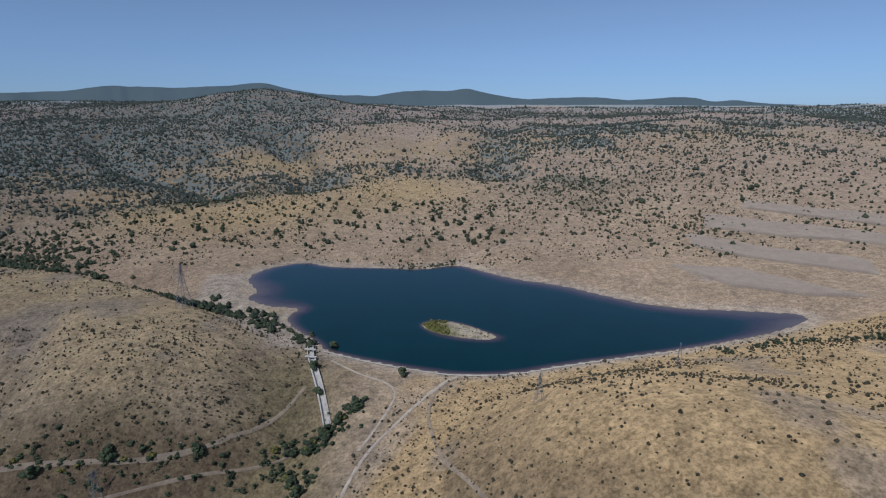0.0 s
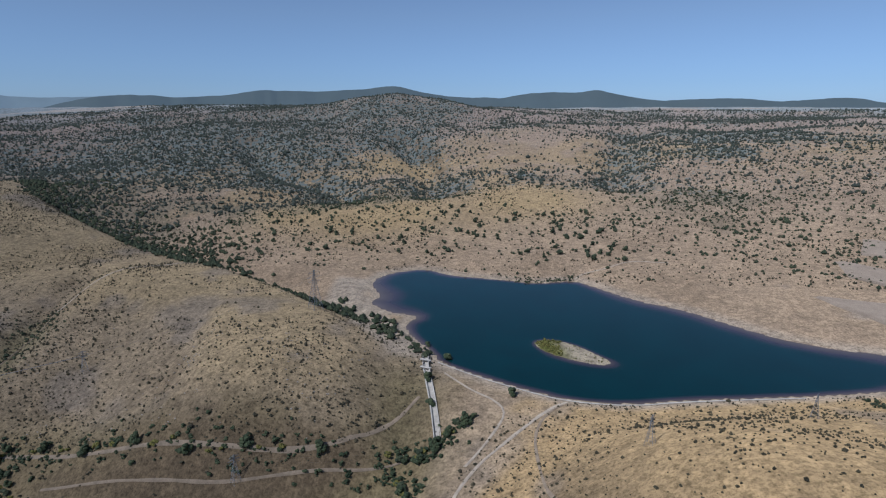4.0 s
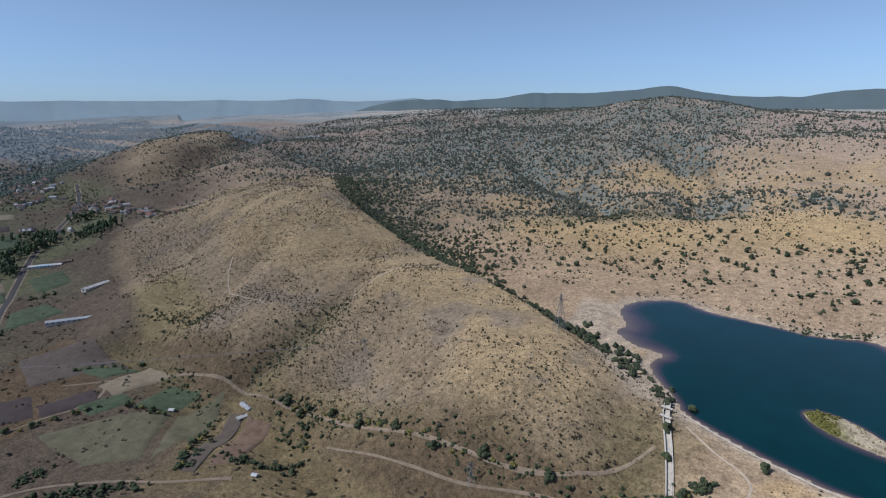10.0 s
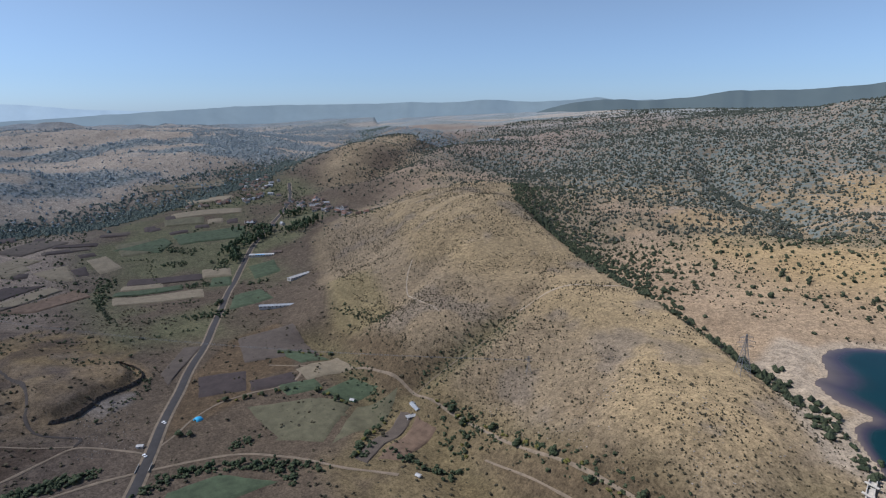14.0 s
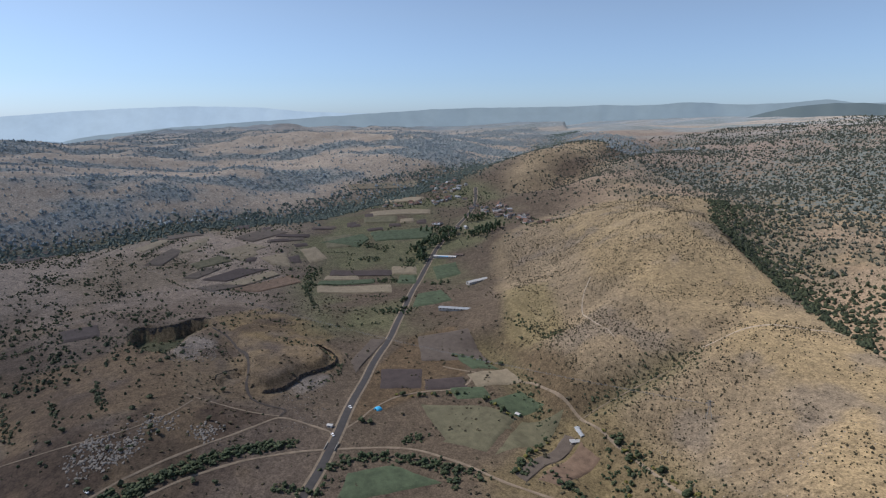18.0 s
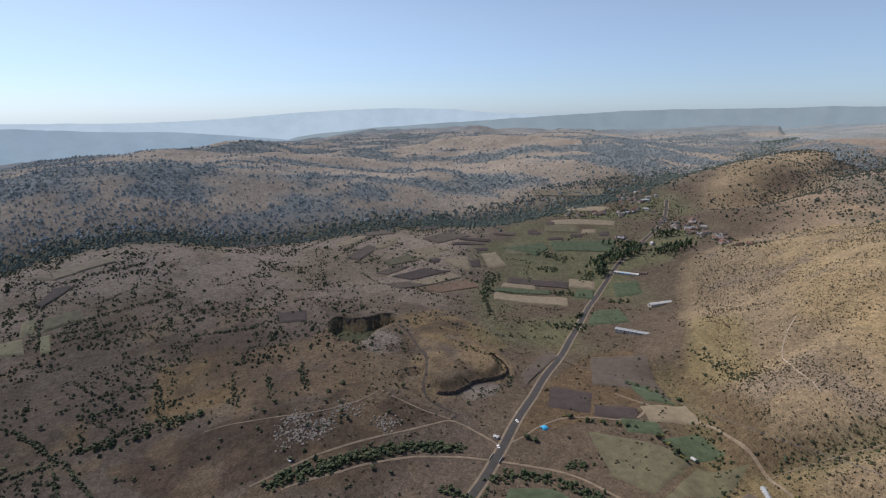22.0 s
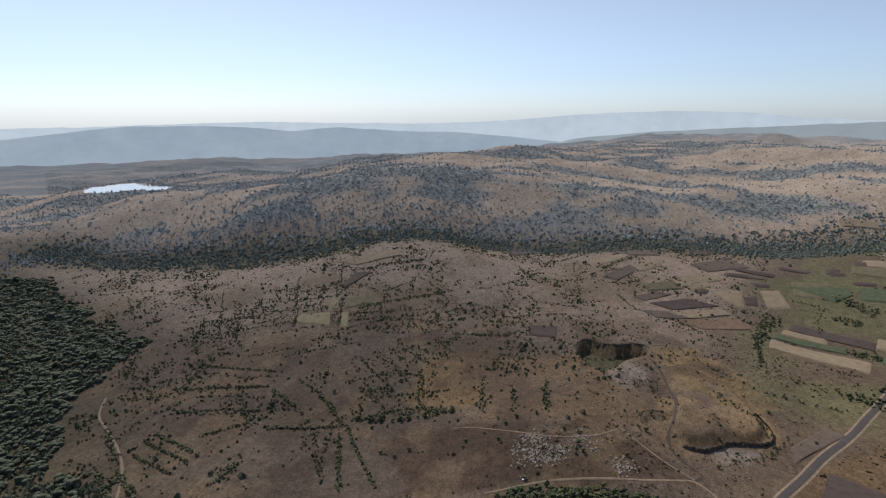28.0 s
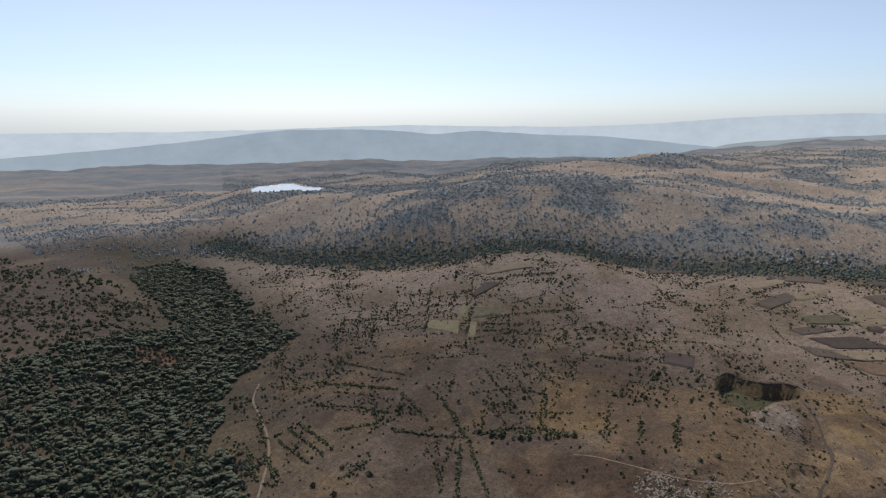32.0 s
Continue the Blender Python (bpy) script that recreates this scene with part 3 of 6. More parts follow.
def hazed_earth_colour(x, y, z, slope):
    bound = 200 - 0.35 * np.minimum(x, 0) - 1.5 * np.maximum(x, 0)
    upper = 1 / (1 + np.exp(-np.clip((y - bound) / 30, -40, 40)))
    p1, p2, p3 = patchy(x, y, 90, 1), patchy(x, y, 260, 2), patchy(x, y, 35, 3)
    r = np.hypot(x, y)
    c = np.zeros(x.shape + (3,)) + np.array((0.140, 0.108, 0.078))
    c = mixed(c, (0.132, 0.103, 0.080), step(-y - 0.12 * x, -10, 120))
    # the plateau's further part is lightened here to stand in for haze
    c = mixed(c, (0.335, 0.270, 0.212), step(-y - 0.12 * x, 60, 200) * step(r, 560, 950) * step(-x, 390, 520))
    c = mixed(c, (0.222, 0.174, 0.118), step(p1, 0.55, 0.75) * step(-y, 0, 100) * 0.7)
    c = mixed(c, (0.325, 0.243, 0.165), upper)
    c = mixed(c, (0.335, 0.245, 0.140), upper * step(p2, 0.45, 0.62) * step(y, 560, 720) * step(p3, 0.25, 0.5) * 0.9)
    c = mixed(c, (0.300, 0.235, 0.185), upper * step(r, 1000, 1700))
    for cx, cy, size in ((-346, 696, 55), (-224, 666, 70), (-51, 745, 60), (-333, 1109, 60)):
        c = mixed(c, (0.360, 0.262, 0.140), upper * np.minimum(1, swell(x, y, cx, cy, size, size, 0, 1.3)))
    c = mixed(c, (0.155, 0.140, 0.100), upper * step(wooded(x, y), 0.35, 0.95) * 0.6)
    c = mixed(c, (0.335, 0.25, 0.168), upper * step(x, 120, 220) * step(y, 380, 450) * (1 - step(y, 600, 750)))
    gold = np.maximum(edge(x, y, HILL_A, 8), np.clip(edge(x, y, HILL_B, 55) * 1.3 - 0.5 * p3 * (1 - edge(x, y, HILL_B, 1)), 0, 1))
    c = mixed(c, (0.325, 0.248, 0.146), gold)
    c = mixed(c, (0.385, 0.275, 0.146), edge(x, y, HILL_A, 8))
    c = mixed(c, (0.345, 0.265, 0.180), edge(x, y, [(-60, 285), (-27, 268), (6, 264), (4, 250), (-14, 220), (-32, 186), (-62, 196), (-47, 226)], 9) * step(p3 + 0.5 * patchy(x, y, 12, 10), 0.4, 0.75) * 0.9)
    stony = edge(x, y, HILL_B, 40) * step(-z + 12 * p1 + 6 * p3, -6, 10)
    c = mixed(c, (0.225, 0.180, 0.136), 0.5 * stony)
    c = mixed(c, (0.22, 0.185, 0.155), gold * step(p3, 0.58, 0.72) * 0.5)
    c = mixed(c, (0.175, 0.150, 0.085), np.exp(-((off_line(x, y, DALES[3][0]) / 15) ** 2)) * step(-y, -330, -290) * 0.8)
    dome = edge(x, y, [(-1220, 540), (-1330, 590), (-1480, 720), (-1680, 900), (-1600, 1000), (-1400, 840), (-1260, 680)], 90)
    c = mixed(c, (0.36, 0.275, 0.17), dome)
    c = mixed(c, (0.150, 0.112, 0.085), np.exp(-((off_line(x, y, [(-1150, 560), (-1260, 640), (-1380, 790), (-1500, 960)]) / 55) ** 2)) * step(p3, 0.2, 0.5) * 0.85)
    c = mixed(c, (0.310, 0.225, 0.128), edge(x, y, MOUND, 14) * step(p3 + 0.4 * patchy(x, y, 14, 9), 0.45, 0.8) * step(x, -700, -600) * 0.85)
    c = mixed(c, (0.27, 0.235, 0.20), edge(x, y, HOLLOW, 6) * step(patchy(x, y, 7, 46), 0.3, 0.6) * 0.7)
    c = mixed(c, (0.24, 0.21, 0.185), edge(x, y, [(-467, -16), (-491, -6), (-494, 19), (-478, 13), (-464, -7)], 5) * 0.8)
    c = mixed(c, (0.26, 0.215, 0.165), edge(x, y, MOUND, 6) * step(patchy(x, y, 9, 45), 0.58, 0.70) * 0.3)
    c = mixed(c, (0.085, 0.092, 0.054), edge(x, y, PIT, 4))
    c = mixed(c, (0.165, 0.127, 0.098), edge(x, y, [(-300, -330), (-330, -200), (-420, -110), (-400, -20), (-340, -20), (-300, -150)], 50) * 0.5)
    for cx, cy, wide, far in ((-235, -437, 30, 24), (-254, -367, 34, 20), (-488, -270, 44, 30), (-539, -83, 60, 30), (-460, -113, 30, 30), (-400, -380, 40, 26), (-587, -376, 50, 30), (-517, -556, 60, 26)):
        c = mixed(c, (0.245, 0.186, 0.112), np.minimum(1, swell(x, y, cx, cy, wide, far, 35, 1.2)) * step(p3, 0.25, 0.6) * 0.6)
    c = mixed(c, (0.105, 0.080, 0.064), edge(x, y, [(-620, -420), (-480, -560), (-380, -560), (-330, -440), (-420, -400), (-500, -420)], 40) * step(p1, 0.4, 0.6) * 0.6)
    for shade, weight, ring in (
        ((0.215, 0.150, 0.078), 0.85, [(-516, -329), (-567, -278), (-452, -225), (-423, -274), (-431, -298)]),
        ((0.210, 0.152, 0.090), 0.7, [(-396, -389), (-419, -352), (-393, -332), (-373, -359)]),
        ((0.160, 0.130, 0.102), 0.8, [(-233, -414), (-264, -389), (-328, -404), (-320, -358), (-281, -329), (-246, -342)]),
        ((0.155, 0.125, 0.098), 0.8, [(-297, -345), (-338, -321), (-285, -277), (-265, -305)]),
        ((0.150, 0.120, 0.092), 0.8, [(-362, -331), (-379, -309), (-311, -209), (-282, -260)]),
        ((0.098, 0.066, 0.047), 0.8, [(-355, -283), (-415, -207), (-328, -167), (-311, -209)]),
        ((0.185, 0.132, 0.082), 0.85, [(-539, -265), (-598, -171), (-542, -130), (-481, -104), (-448, -125), (-415, -207)]),
        # slope above the ditch: its shade is darkened into the soil colour
        ((0.094, 0.066, 0.047), 0.9, [(-405, -202), (-423, -135), (-468, -108), (-444, -71), (-421, -30), (-378, -96), (-348, -143), (-328, -167)]),
        ((0.150, 0.104, 0.060), 0.7, [(-494, 64), (-571, 121), (-582, 168), (-455, 140), (-406, 32)]),
        ((0.250, 0.180, 0.088), 0.7, [(-676, -98), (-718, -51), (-655, 6), (-596, 30), (-560, -10), (-600, -60)]),
    ):
        c = mixed(c, shade, edge(x, y, ring, 7) * weight * step(p3 + 0.3 * patchy(x, y, 12, 61), 0.3, 0.6))
    brown = step(-y - 0.12 * x, 0, 120) * (1 - step(r, 650, 900))
    c = mixed(c, (0.200, 0.146, 0.090), brown * step(patchy(x, y, 55, 62), 0.56, 0.66) * 0.6)
    c = mixed(c, (0.092, 0.067, 0.050), brown * step(patchy(x, y, 48, 63), 0.55, 0.68) * 0.6)
    green = edge(x, y, [(-640, 40), (-620, 110), (-720, 180), (-900, 300), (-1120, 430), (-1420, 430), (-1400, 200), (-1150, 60), (-900, 20)], 70)
    c = mixed(c, (0.150, 0.145, 0.082), green * step(p1, 0.34, 0.68))
    c = mixed(c, (0.26, 0.21, 0.11), edge(x, y, [(-480, 200), (-540, 225), (-640, 265), (-600, 285), (-470, 245)], 20) * 0.8)
    c = mixed(c, (0.095, 0.085, 0.052), np.exp(-((off_line(x, y, BROOK) / 95) ** 2)))
    c = mixed(c, (0.10, 0.10, 0.066), np.exp(-((past_river(x, y)[0] / 70) ** 2)))
    c = mixed(c, (0.165, 0.135, 0.075), np.exp(-((off_line(x, y, GULLY) / 22) ** 2)) * 0.9)
    c = mixed(c, (0.24, 0.135, 0.085), edge(x, y, [(-205, -795), (-235, -830), (-262, -800), (-275, -765), (-230, -775)], 6) * 0.9)
    c = mixed(c, (0.205, 0.160, 0.088), edge(x, y, [(-340, 196), (-300, 120), (-200, 105), (-90, 130), (-50, 170), (-66, 214), (-100, 214), (-200, 212), (-330, 212)], 25) * step(p3, 0.2, 0.5) * 0.8)
    d = off_line(x, y, SHORE + SHORE[:1])
    wet = inside(x, y, SHORE)
    c = mixed(c, (0.37, 0.305, 0.235), np.where(wet, 0, (1 - step(d, 3, 10 + 8 * p3)) * 0.9))
    beach = edge(x, y, [(-150, 385), (-110, 345), (-86, 312), (-78, 300), (-92, 298), (-125, 335), (-175, 385), (-185, 440), (-165, 440)], 10)
    c = mixed(c, (0.34, 0.285, 0.225), np.where(wet, 0, beach * 0.85))
    rubble = edge(x, y, [(-560, -126), (-614, -118), (-595, -95), (-554, -88), (-543, -105)], 8)
    c = mixed(c, (0.29, 0.25, 0.215), rubble * 0.7 * step(p3, 0.3, 0.6))
    c = mixed(c, (0.30, 0.25, 0.20), edge(x, y, [(150, 460), (165, 500), (190, 470), (215, 420), (195, 415)], 8) * 0.8 * step(p3, 0.4, 0.6))
    isle = edge(x, y, ISLAND, 2)
    c = mixed(c, (0.36, 0.31, 0.23), isle)
    c = mixed(c, (0.14, 0.15, 0.04), isle * step(-x - 0.4 * y, -142, -128) * step(patchy(x, y, 6, 47), 0.3, 0.5))
    c = mixed(c, (0.150, 0.112, 0.070), step(slope, 0.5, 0.95) * (r < 1500))
    # haze over the far land: ground and woods painted paler with distance
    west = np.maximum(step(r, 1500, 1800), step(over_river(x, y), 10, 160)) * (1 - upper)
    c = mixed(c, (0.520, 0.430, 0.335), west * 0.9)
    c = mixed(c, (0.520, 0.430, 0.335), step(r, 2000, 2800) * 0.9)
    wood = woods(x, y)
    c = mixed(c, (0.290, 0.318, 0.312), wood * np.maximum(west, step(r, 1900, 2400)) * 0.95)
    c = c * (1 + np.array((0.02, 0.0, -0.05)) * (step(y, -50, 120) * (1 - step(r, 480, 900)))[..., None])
    # the furthest ground is greyed towards blue, again as painted haze
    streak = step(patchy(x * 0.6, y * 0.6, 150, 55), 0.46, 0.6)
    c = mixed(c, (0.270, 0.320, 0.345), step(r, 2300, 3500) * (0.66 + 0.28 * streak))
    return c


az = np.radians(np.r_[np.arange(-46, 178, 0.28), np.arange(178, 313.9, 3)])
rad = np.r_[0.02, 3, 6, 9, 12, 15 * 1.0125 ** np.arange(0, int(math.log(4750 / 15) / math.log(1.0125)) + 1)]
turn, reach = np.meshgrid(az, rad, indexing="ij")
GX, GY = 10 - np.sin(turn) * reach, -5 + np.cos(turn) * reach
GZ = ground_height(GX, GY)
na, nr = len(az), len(rad)
a, b = np.meshgrid(np.arange(na), np.arange(nr - 1), indexing="ij")
k = (a + 1) % na
quads = np.stack([a * nr + b, k * nr + b, k * nr + b + 1, a * nr + b + 1], -1).reshape(-1, 4)[:, ::-1]
ground = sheet("ground", np.stack([GX, GY, GZ], -1).reshape(-1, 3), quads, EARTH)
SLOPE = np.hypot(np.gradient(GZ, axis=1) / np.gradient(reach, axis=1), np.gradient(GZ, axis=0) / (reach * np.gradient(az)[:, None]))
tint = np.ones((na * nr, 4), np.float32)
tint[:, :3] = hazed_earth_colour(GX, GY, GZ, SLOPE).reshape(-1, 3)
ground.data.attributes.new("hazed_earth_colour", "FLOAT_COLOR", "POINT").data.foreach_set("color", tint.ravel())
south = step(-GY - 0.3 * GX, -100, 300)
far = np.maximum(step(over_river(GX, GY), 20, 200) * np.clip(0.1 + 0.42 * woods(GX, GY), 0, 0.6) * south, step(GY, 640, 900) * np.clip(0.16 + 0.5 * wooded(GX, GY), 0, 0.62) * (1 - south))
ground.data.attributes.new("far_scrub", "FLOAT", "POINT").data.foreach_set("value", far.astype(np.float32).ravel())
tagged(ground, "dry golden hills and bare brown valley soil", "ground", kind="structure")


def pool(name, ring, level, label, cell):
    """A level sheet of water within a ring, that knows how near its bank is."""
    xs, ys = np.array(ring).T
    gx, gy = np.meshgrid(np.arange(xs.min() - cell, xs.max() + cell, cell), np.arange(ys.min() - cell, ys.max() + cell, cell), indexing="ij")
    wet = inside(gx, gy, ring) | (off_line(gx, gy, ring + ring[:1]) < 2.5 * cell)
    n = gx.shape[1]
    i, j = np.nonzero(wet[:-1, :-1] & wet[1:, :-1] & wet[:-1, 1:] & wet[1:, 1:])
    f = np.stack([i * n + j, (i + 1) * n + j, (i + 1) * n + j + 1, i * n + j + 1], -1)
    used, f = np.unique(f, return_inverse=True)
    px, py = gx.ravel()[used], gy.ravel()[used]
    ob = sheet(name, np.stack([px, py, np.full(len(px), level)], -1), f.reshape(-1, 4), WATER)
    d = np.where(inside(px, py, ring), off_line(px, py, ring + ring[:1]), 0)
    return tagged(ob, label, "water", kind="structure"), px, py, d


lake, px, py, d = pool("water_1", SHORE, 0.0, "deep blue reservoir with murky shallows along its banks", 2.0)
west = np.exp(-(((px + 130) / 45) ** 2 + ((py - 405) / 60) ** 2)) + 1.2 * np.exp(-(((px - 232) / 45) ** 2 + ((py - 347) / 22) ** 2))
isle = off_line(px, py, ISLAND + ISLAND[:1])
north_bank = step(py - 0.0 * px, 300, 380) * step(px, -20, 60)
shoal = np.clip(1 - d / (4 + 26 * west + 15 * north_bank + 4 * patchy(px, py, 30, 4)), 0, 1) + np.clip(1 - isle / (3 + 5 * step(-py, -330, -315)), 0, 1) * 0.85
lake.data.attributes.new("shallow", "FLOAT", "POINT").data.foreach_set("value", np.clip(shoal, 0, 1).astype(np.float32))


# ---- far ranges ----
def far_range(name, label, reach, foot, line, mat, seed):
    """A range of hills past the ground's rim: height by bearing along its crest, sloping down to its foot."""
    bearing = np.arange(line[0][0], line[-1][0] + 0.1, 0.2)
    crest = np.interp(bearing, *zip(*line))
    k = np.ones(7) / 7
    crest = np.convolve(np.r_[np.repeat(crest[0], 3), crest, np.repeat(crest[-1], 3)], k, "valid")
    crest = crest + 9 * (patchy(bearing * 40, bearing * 0 + seed, 60, seed) - 0.5)
    rows = np.linspace(0, 1, 9)
    t, s = np.meshgrid(np.radians(bearing), rows, indexing="ij")
    r = reach - 700 + 700 * s + 120 * (patchy(np.degrees(t) * 30, s * 200, 90, seed + 1) - 0.5)
    z = foot + (crest[:, None] - foot) * s ** 1.3 + 25 * (patchy(np.degrees(t) * 40, s * 300, 80, seed + 2) - 0.5) * s * (1 - s) * 4
    v = np.stack([10 - np.sin(t) * r, -5 + np.cos(t) * r, z], -1).reshape(-1, 3)
    m = len(rows)
    i, j = np.meshgrid(np.arange(len(bearing) - 1), np.arange(m - 1), indexing="ij")
    f = np.stack([i * m + j, i * m + j + 1, (i + 1) * m + j + 1, (i + 1) * m + j], -1).reshape(-1, 4)
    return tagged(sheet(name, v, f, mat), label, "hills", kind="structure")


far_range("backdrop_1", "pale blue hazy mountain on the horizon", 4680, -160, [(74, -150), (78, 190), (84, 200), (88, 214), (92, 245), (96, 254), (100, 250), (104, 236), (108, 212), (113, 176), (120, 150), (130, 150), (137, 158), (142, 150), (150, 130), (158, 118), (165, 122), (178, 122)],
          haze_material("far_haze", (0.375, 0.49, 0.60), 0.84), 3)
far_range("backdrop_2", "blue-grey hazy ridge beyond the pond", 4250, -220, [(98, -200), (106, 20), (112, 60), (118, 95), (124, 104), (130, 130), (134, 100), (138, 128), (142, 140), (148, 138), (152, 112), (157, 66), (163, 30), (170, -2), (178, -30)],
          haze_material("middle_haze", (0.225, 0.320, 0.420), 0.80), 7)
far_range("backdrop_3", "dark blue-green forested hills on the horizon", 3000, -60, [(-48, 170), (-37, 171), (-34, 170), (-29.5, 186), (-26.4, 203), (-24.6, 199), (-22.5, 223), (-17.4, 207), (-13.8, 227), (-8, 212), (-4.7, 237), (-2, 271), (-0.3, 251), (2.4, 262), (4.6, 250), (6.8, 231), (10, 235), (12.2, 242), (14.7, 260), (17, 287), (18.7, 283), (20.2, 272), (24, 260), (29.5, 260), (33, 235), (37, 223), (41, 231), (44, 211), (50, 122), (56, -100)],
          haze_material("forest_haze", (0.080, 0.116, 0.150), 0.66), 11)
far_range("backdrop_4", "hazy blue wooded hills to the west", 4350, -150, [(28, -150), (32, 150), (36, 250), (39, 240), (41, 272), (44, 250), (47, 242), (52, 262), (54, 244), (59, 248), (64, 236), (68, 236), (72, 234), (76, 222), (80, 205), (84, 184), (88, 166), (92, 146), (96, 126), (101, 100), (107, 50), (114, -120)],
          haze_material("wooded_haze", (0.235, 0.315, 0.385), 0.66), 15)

pond, px, py, d = pool("water_2", POND, POND_LEVEL, "small pale pond that mirrors the bright sky", 8.0)
# the pale base colour paints in the bright sky mirrored by the pond
PALE_POND = surface("sky_pale_pond_water", (0.34, 0.37, 0.38), 0.12, 60.0, 0.9, 1.06, fine=0.0)
PALE_POND.node_tree.nodes["Principled BSDF"].inputs["Specular IOR Level"].default_value = 0.8
pond.data.materials[0] = PALE_POND


rng = np.random.default_rng(7)
# ---- roads and tracks ----
def ribbon(name, line, width, mat, label, lift=0.35, kind_of="road"):
    """A strip of even width laid over the ground along a line."""
    pts = np.array(swing(line, 2), float)
    run = np.r_[0, np.cumsum(np.hypot(*np.diff(pts, axis=0).T))]
    at = np.linspace(0, run[-1], max(2, int(run[-1] / 4)))
    x, y = np.interp(at, run, pts[:, 0]), np.interp(at, run, pts[:, 1])
    tx, ty = np.gradient(x), np.gradient(y)
    n = np.hypot(tx, ty)
    wob = 1 + 0.9 * (patchy(at, at * 0 + width, 9, 8) - 0.5) * (width < 6)
    offs = np.array([-0.5, -0.2, 0.2, 0.5])[None] * width * wob[:, None]
    vx, vy = x[:, None] - (ty / n)[:, None] * offs, y[:, None] + (tx / n)[:, None] * offs
    vz = ground_height(vx, vy) + lift + np.array([-0.12, 0.06, 0.06, -0.12])
    i, j = np.meshgrid(np.arange(len(at) - 1), np.arange(3), indexing="ij")
    f = np.stack([i * 4 + j, (i + 1) * 4 + j, (i + 1) * 4 + j + 1, i * 4 + j + 1], -1).reshape(-1, 4)
    return tagged(sheet(name, np.stack([vx, vy, vz], -1).reshape(-1, 3), f[:, ::-1], mat), label, kind_of, kind="structure")


ROAD = [(-285, -24), (-310, -12), (-338, 1), (-365, 11), (-397, 22), (-439, 35), (-475, 51), (-519, 67), (-570, 91), (-618, 109), (-680, 132), (-748, 157), (-817, 187), (-869, 212), (-940, 250), (-1040, 320), (-1150, 390), (-1300, 440)]
ribbon("road_verge", ROAD, 10, DIRT, "dusty verge along the asphalt road", 0.3)
ribbon("road", ROAD, 6.2, ASPHALT, "straight grey asphalt country road", 0.5)
CANAL_UP = [(-322, -162), (-334, -146), (-351, -127), (-368, -105), (-385, -80), (-400, -57), (-414, -36), (-423, -25), (-409, -5), (-387, 14)]
CANAL_LO = [(-318, -138), (-329, -121), (-337, -106), (-353, -84), (-365, -55), (-368, -23), (-364, 10), (-360, 35), (-353, 63), (-334, 84), (-312, 102), (-291, 115), (-279, 125), (-262, 140)]
for line, width, mat, label in (
    (CANAL_UP, 4, DIRT, "dirt track along the wooded ditch"),
    (CANAL_LO, 4.5, DIRT, "curving dirt road beside the ditch"),
    ([(-423, -25), (-434, -18), (-440, -32), (-452, -48), (-479, -54), (-507, -52), (-541, -55), (-567, -66), (-611, -79), (-639, -98)], 4.5, DARK_DIRT, "dark quarry track up the mound"),
    ([(-423, -25), (-436, -60), (-461, -99)], 3, DIRT, "faint dirt track over bare slope"),
    ([(-392, 25), (-403, 38), (-422, 52), (-439, 81), (-427, 135), (-452, 150)], 3.5, DIRT, "dirt track past the blue tent"),
    ([(-480, 128), (-454, 150), (-442, 172), (-421, 190), (-386, 195), (-355, 199), (-337, 202), (-318, 204), (-272, 208), (-227, 205), (-182, 206), (-148, 205), (-123, 206), (-102, 212), (-87, 223), (-76, 243), (-68, 258)], 4.4, DIRT, "long dirt road up the valley to the spillway"),
    ([(-242, 192), (-204, 193), (-169, 193), (-141, 194), (-120, 199), (-100, 205), (-80, 212), (-64, 223)], 2.6, DIRT, "lower dirt track beside the stream"),
    ([(-40, 168), (-37, 187), (-34, 198), (-28, 212), (-19, 224), (-9, 238), (-1, 252), (7, 261)], 4, PALE_DIRT, "pale dirt track up to the dam"),
    ([(14, 148), (6, 169), (-1, 188), (-5, 213), (-7, 229), (-3, 246), (5, 257)], 3, DIRT, "worn dirt track on golden grass"),
    ([(12, 487), (20, 501), (40, 509), (62, 523), (94, 522)], 3, PALE_DIRT, "pale path leading down to the water"),
    ([(-59, 279), (-41, 262), (-28, 255), (-21, 245), (-25, 230), (-35, 209)], 3, PALE_DIRT, "dirt track along the dam slope"),
    ([(-562, 332), (-538, 311), (-505, 289), (-459, 275), (-398, 262)], 2.5, PALE_DIRT, "narrow pale path across the hill"),
    ([(-330, 440), (-341, 434), (-346, 394), (-356, 345), (-363, 324)], 6, PALE_DIRT, "pale worn track through the saddle of the hill"),
    ([(-363, 324), (-342, 277), (-340, 239), (-342, 203)], 2, DIRT, "faint washed-out track down the hillside"),
    ([(-170, -392), (-182, -406), (-229, -468), (-257, -545), (-267, -579), (-292, -605)], 4, DIRT, "curving dirt track beside the forest"),
    ([(-399, -231), (-404, -214), (-400, -185), (-402, -139), (-426, -107), (-451, -93)], 2.5, DIRT, "faint track along the ridge"),
    ([(-1333, -654), (-1458, -574), (-1546, -513), (-1591, -403)], 6, DIRT, "pale track on the far slope"),
):
    ribbon("dirt_track", line, width * (0.42 if line[0][1] > 100 else 0.55), mat, label, 0.32, "track")


# ---- fields ----
plots = [0]


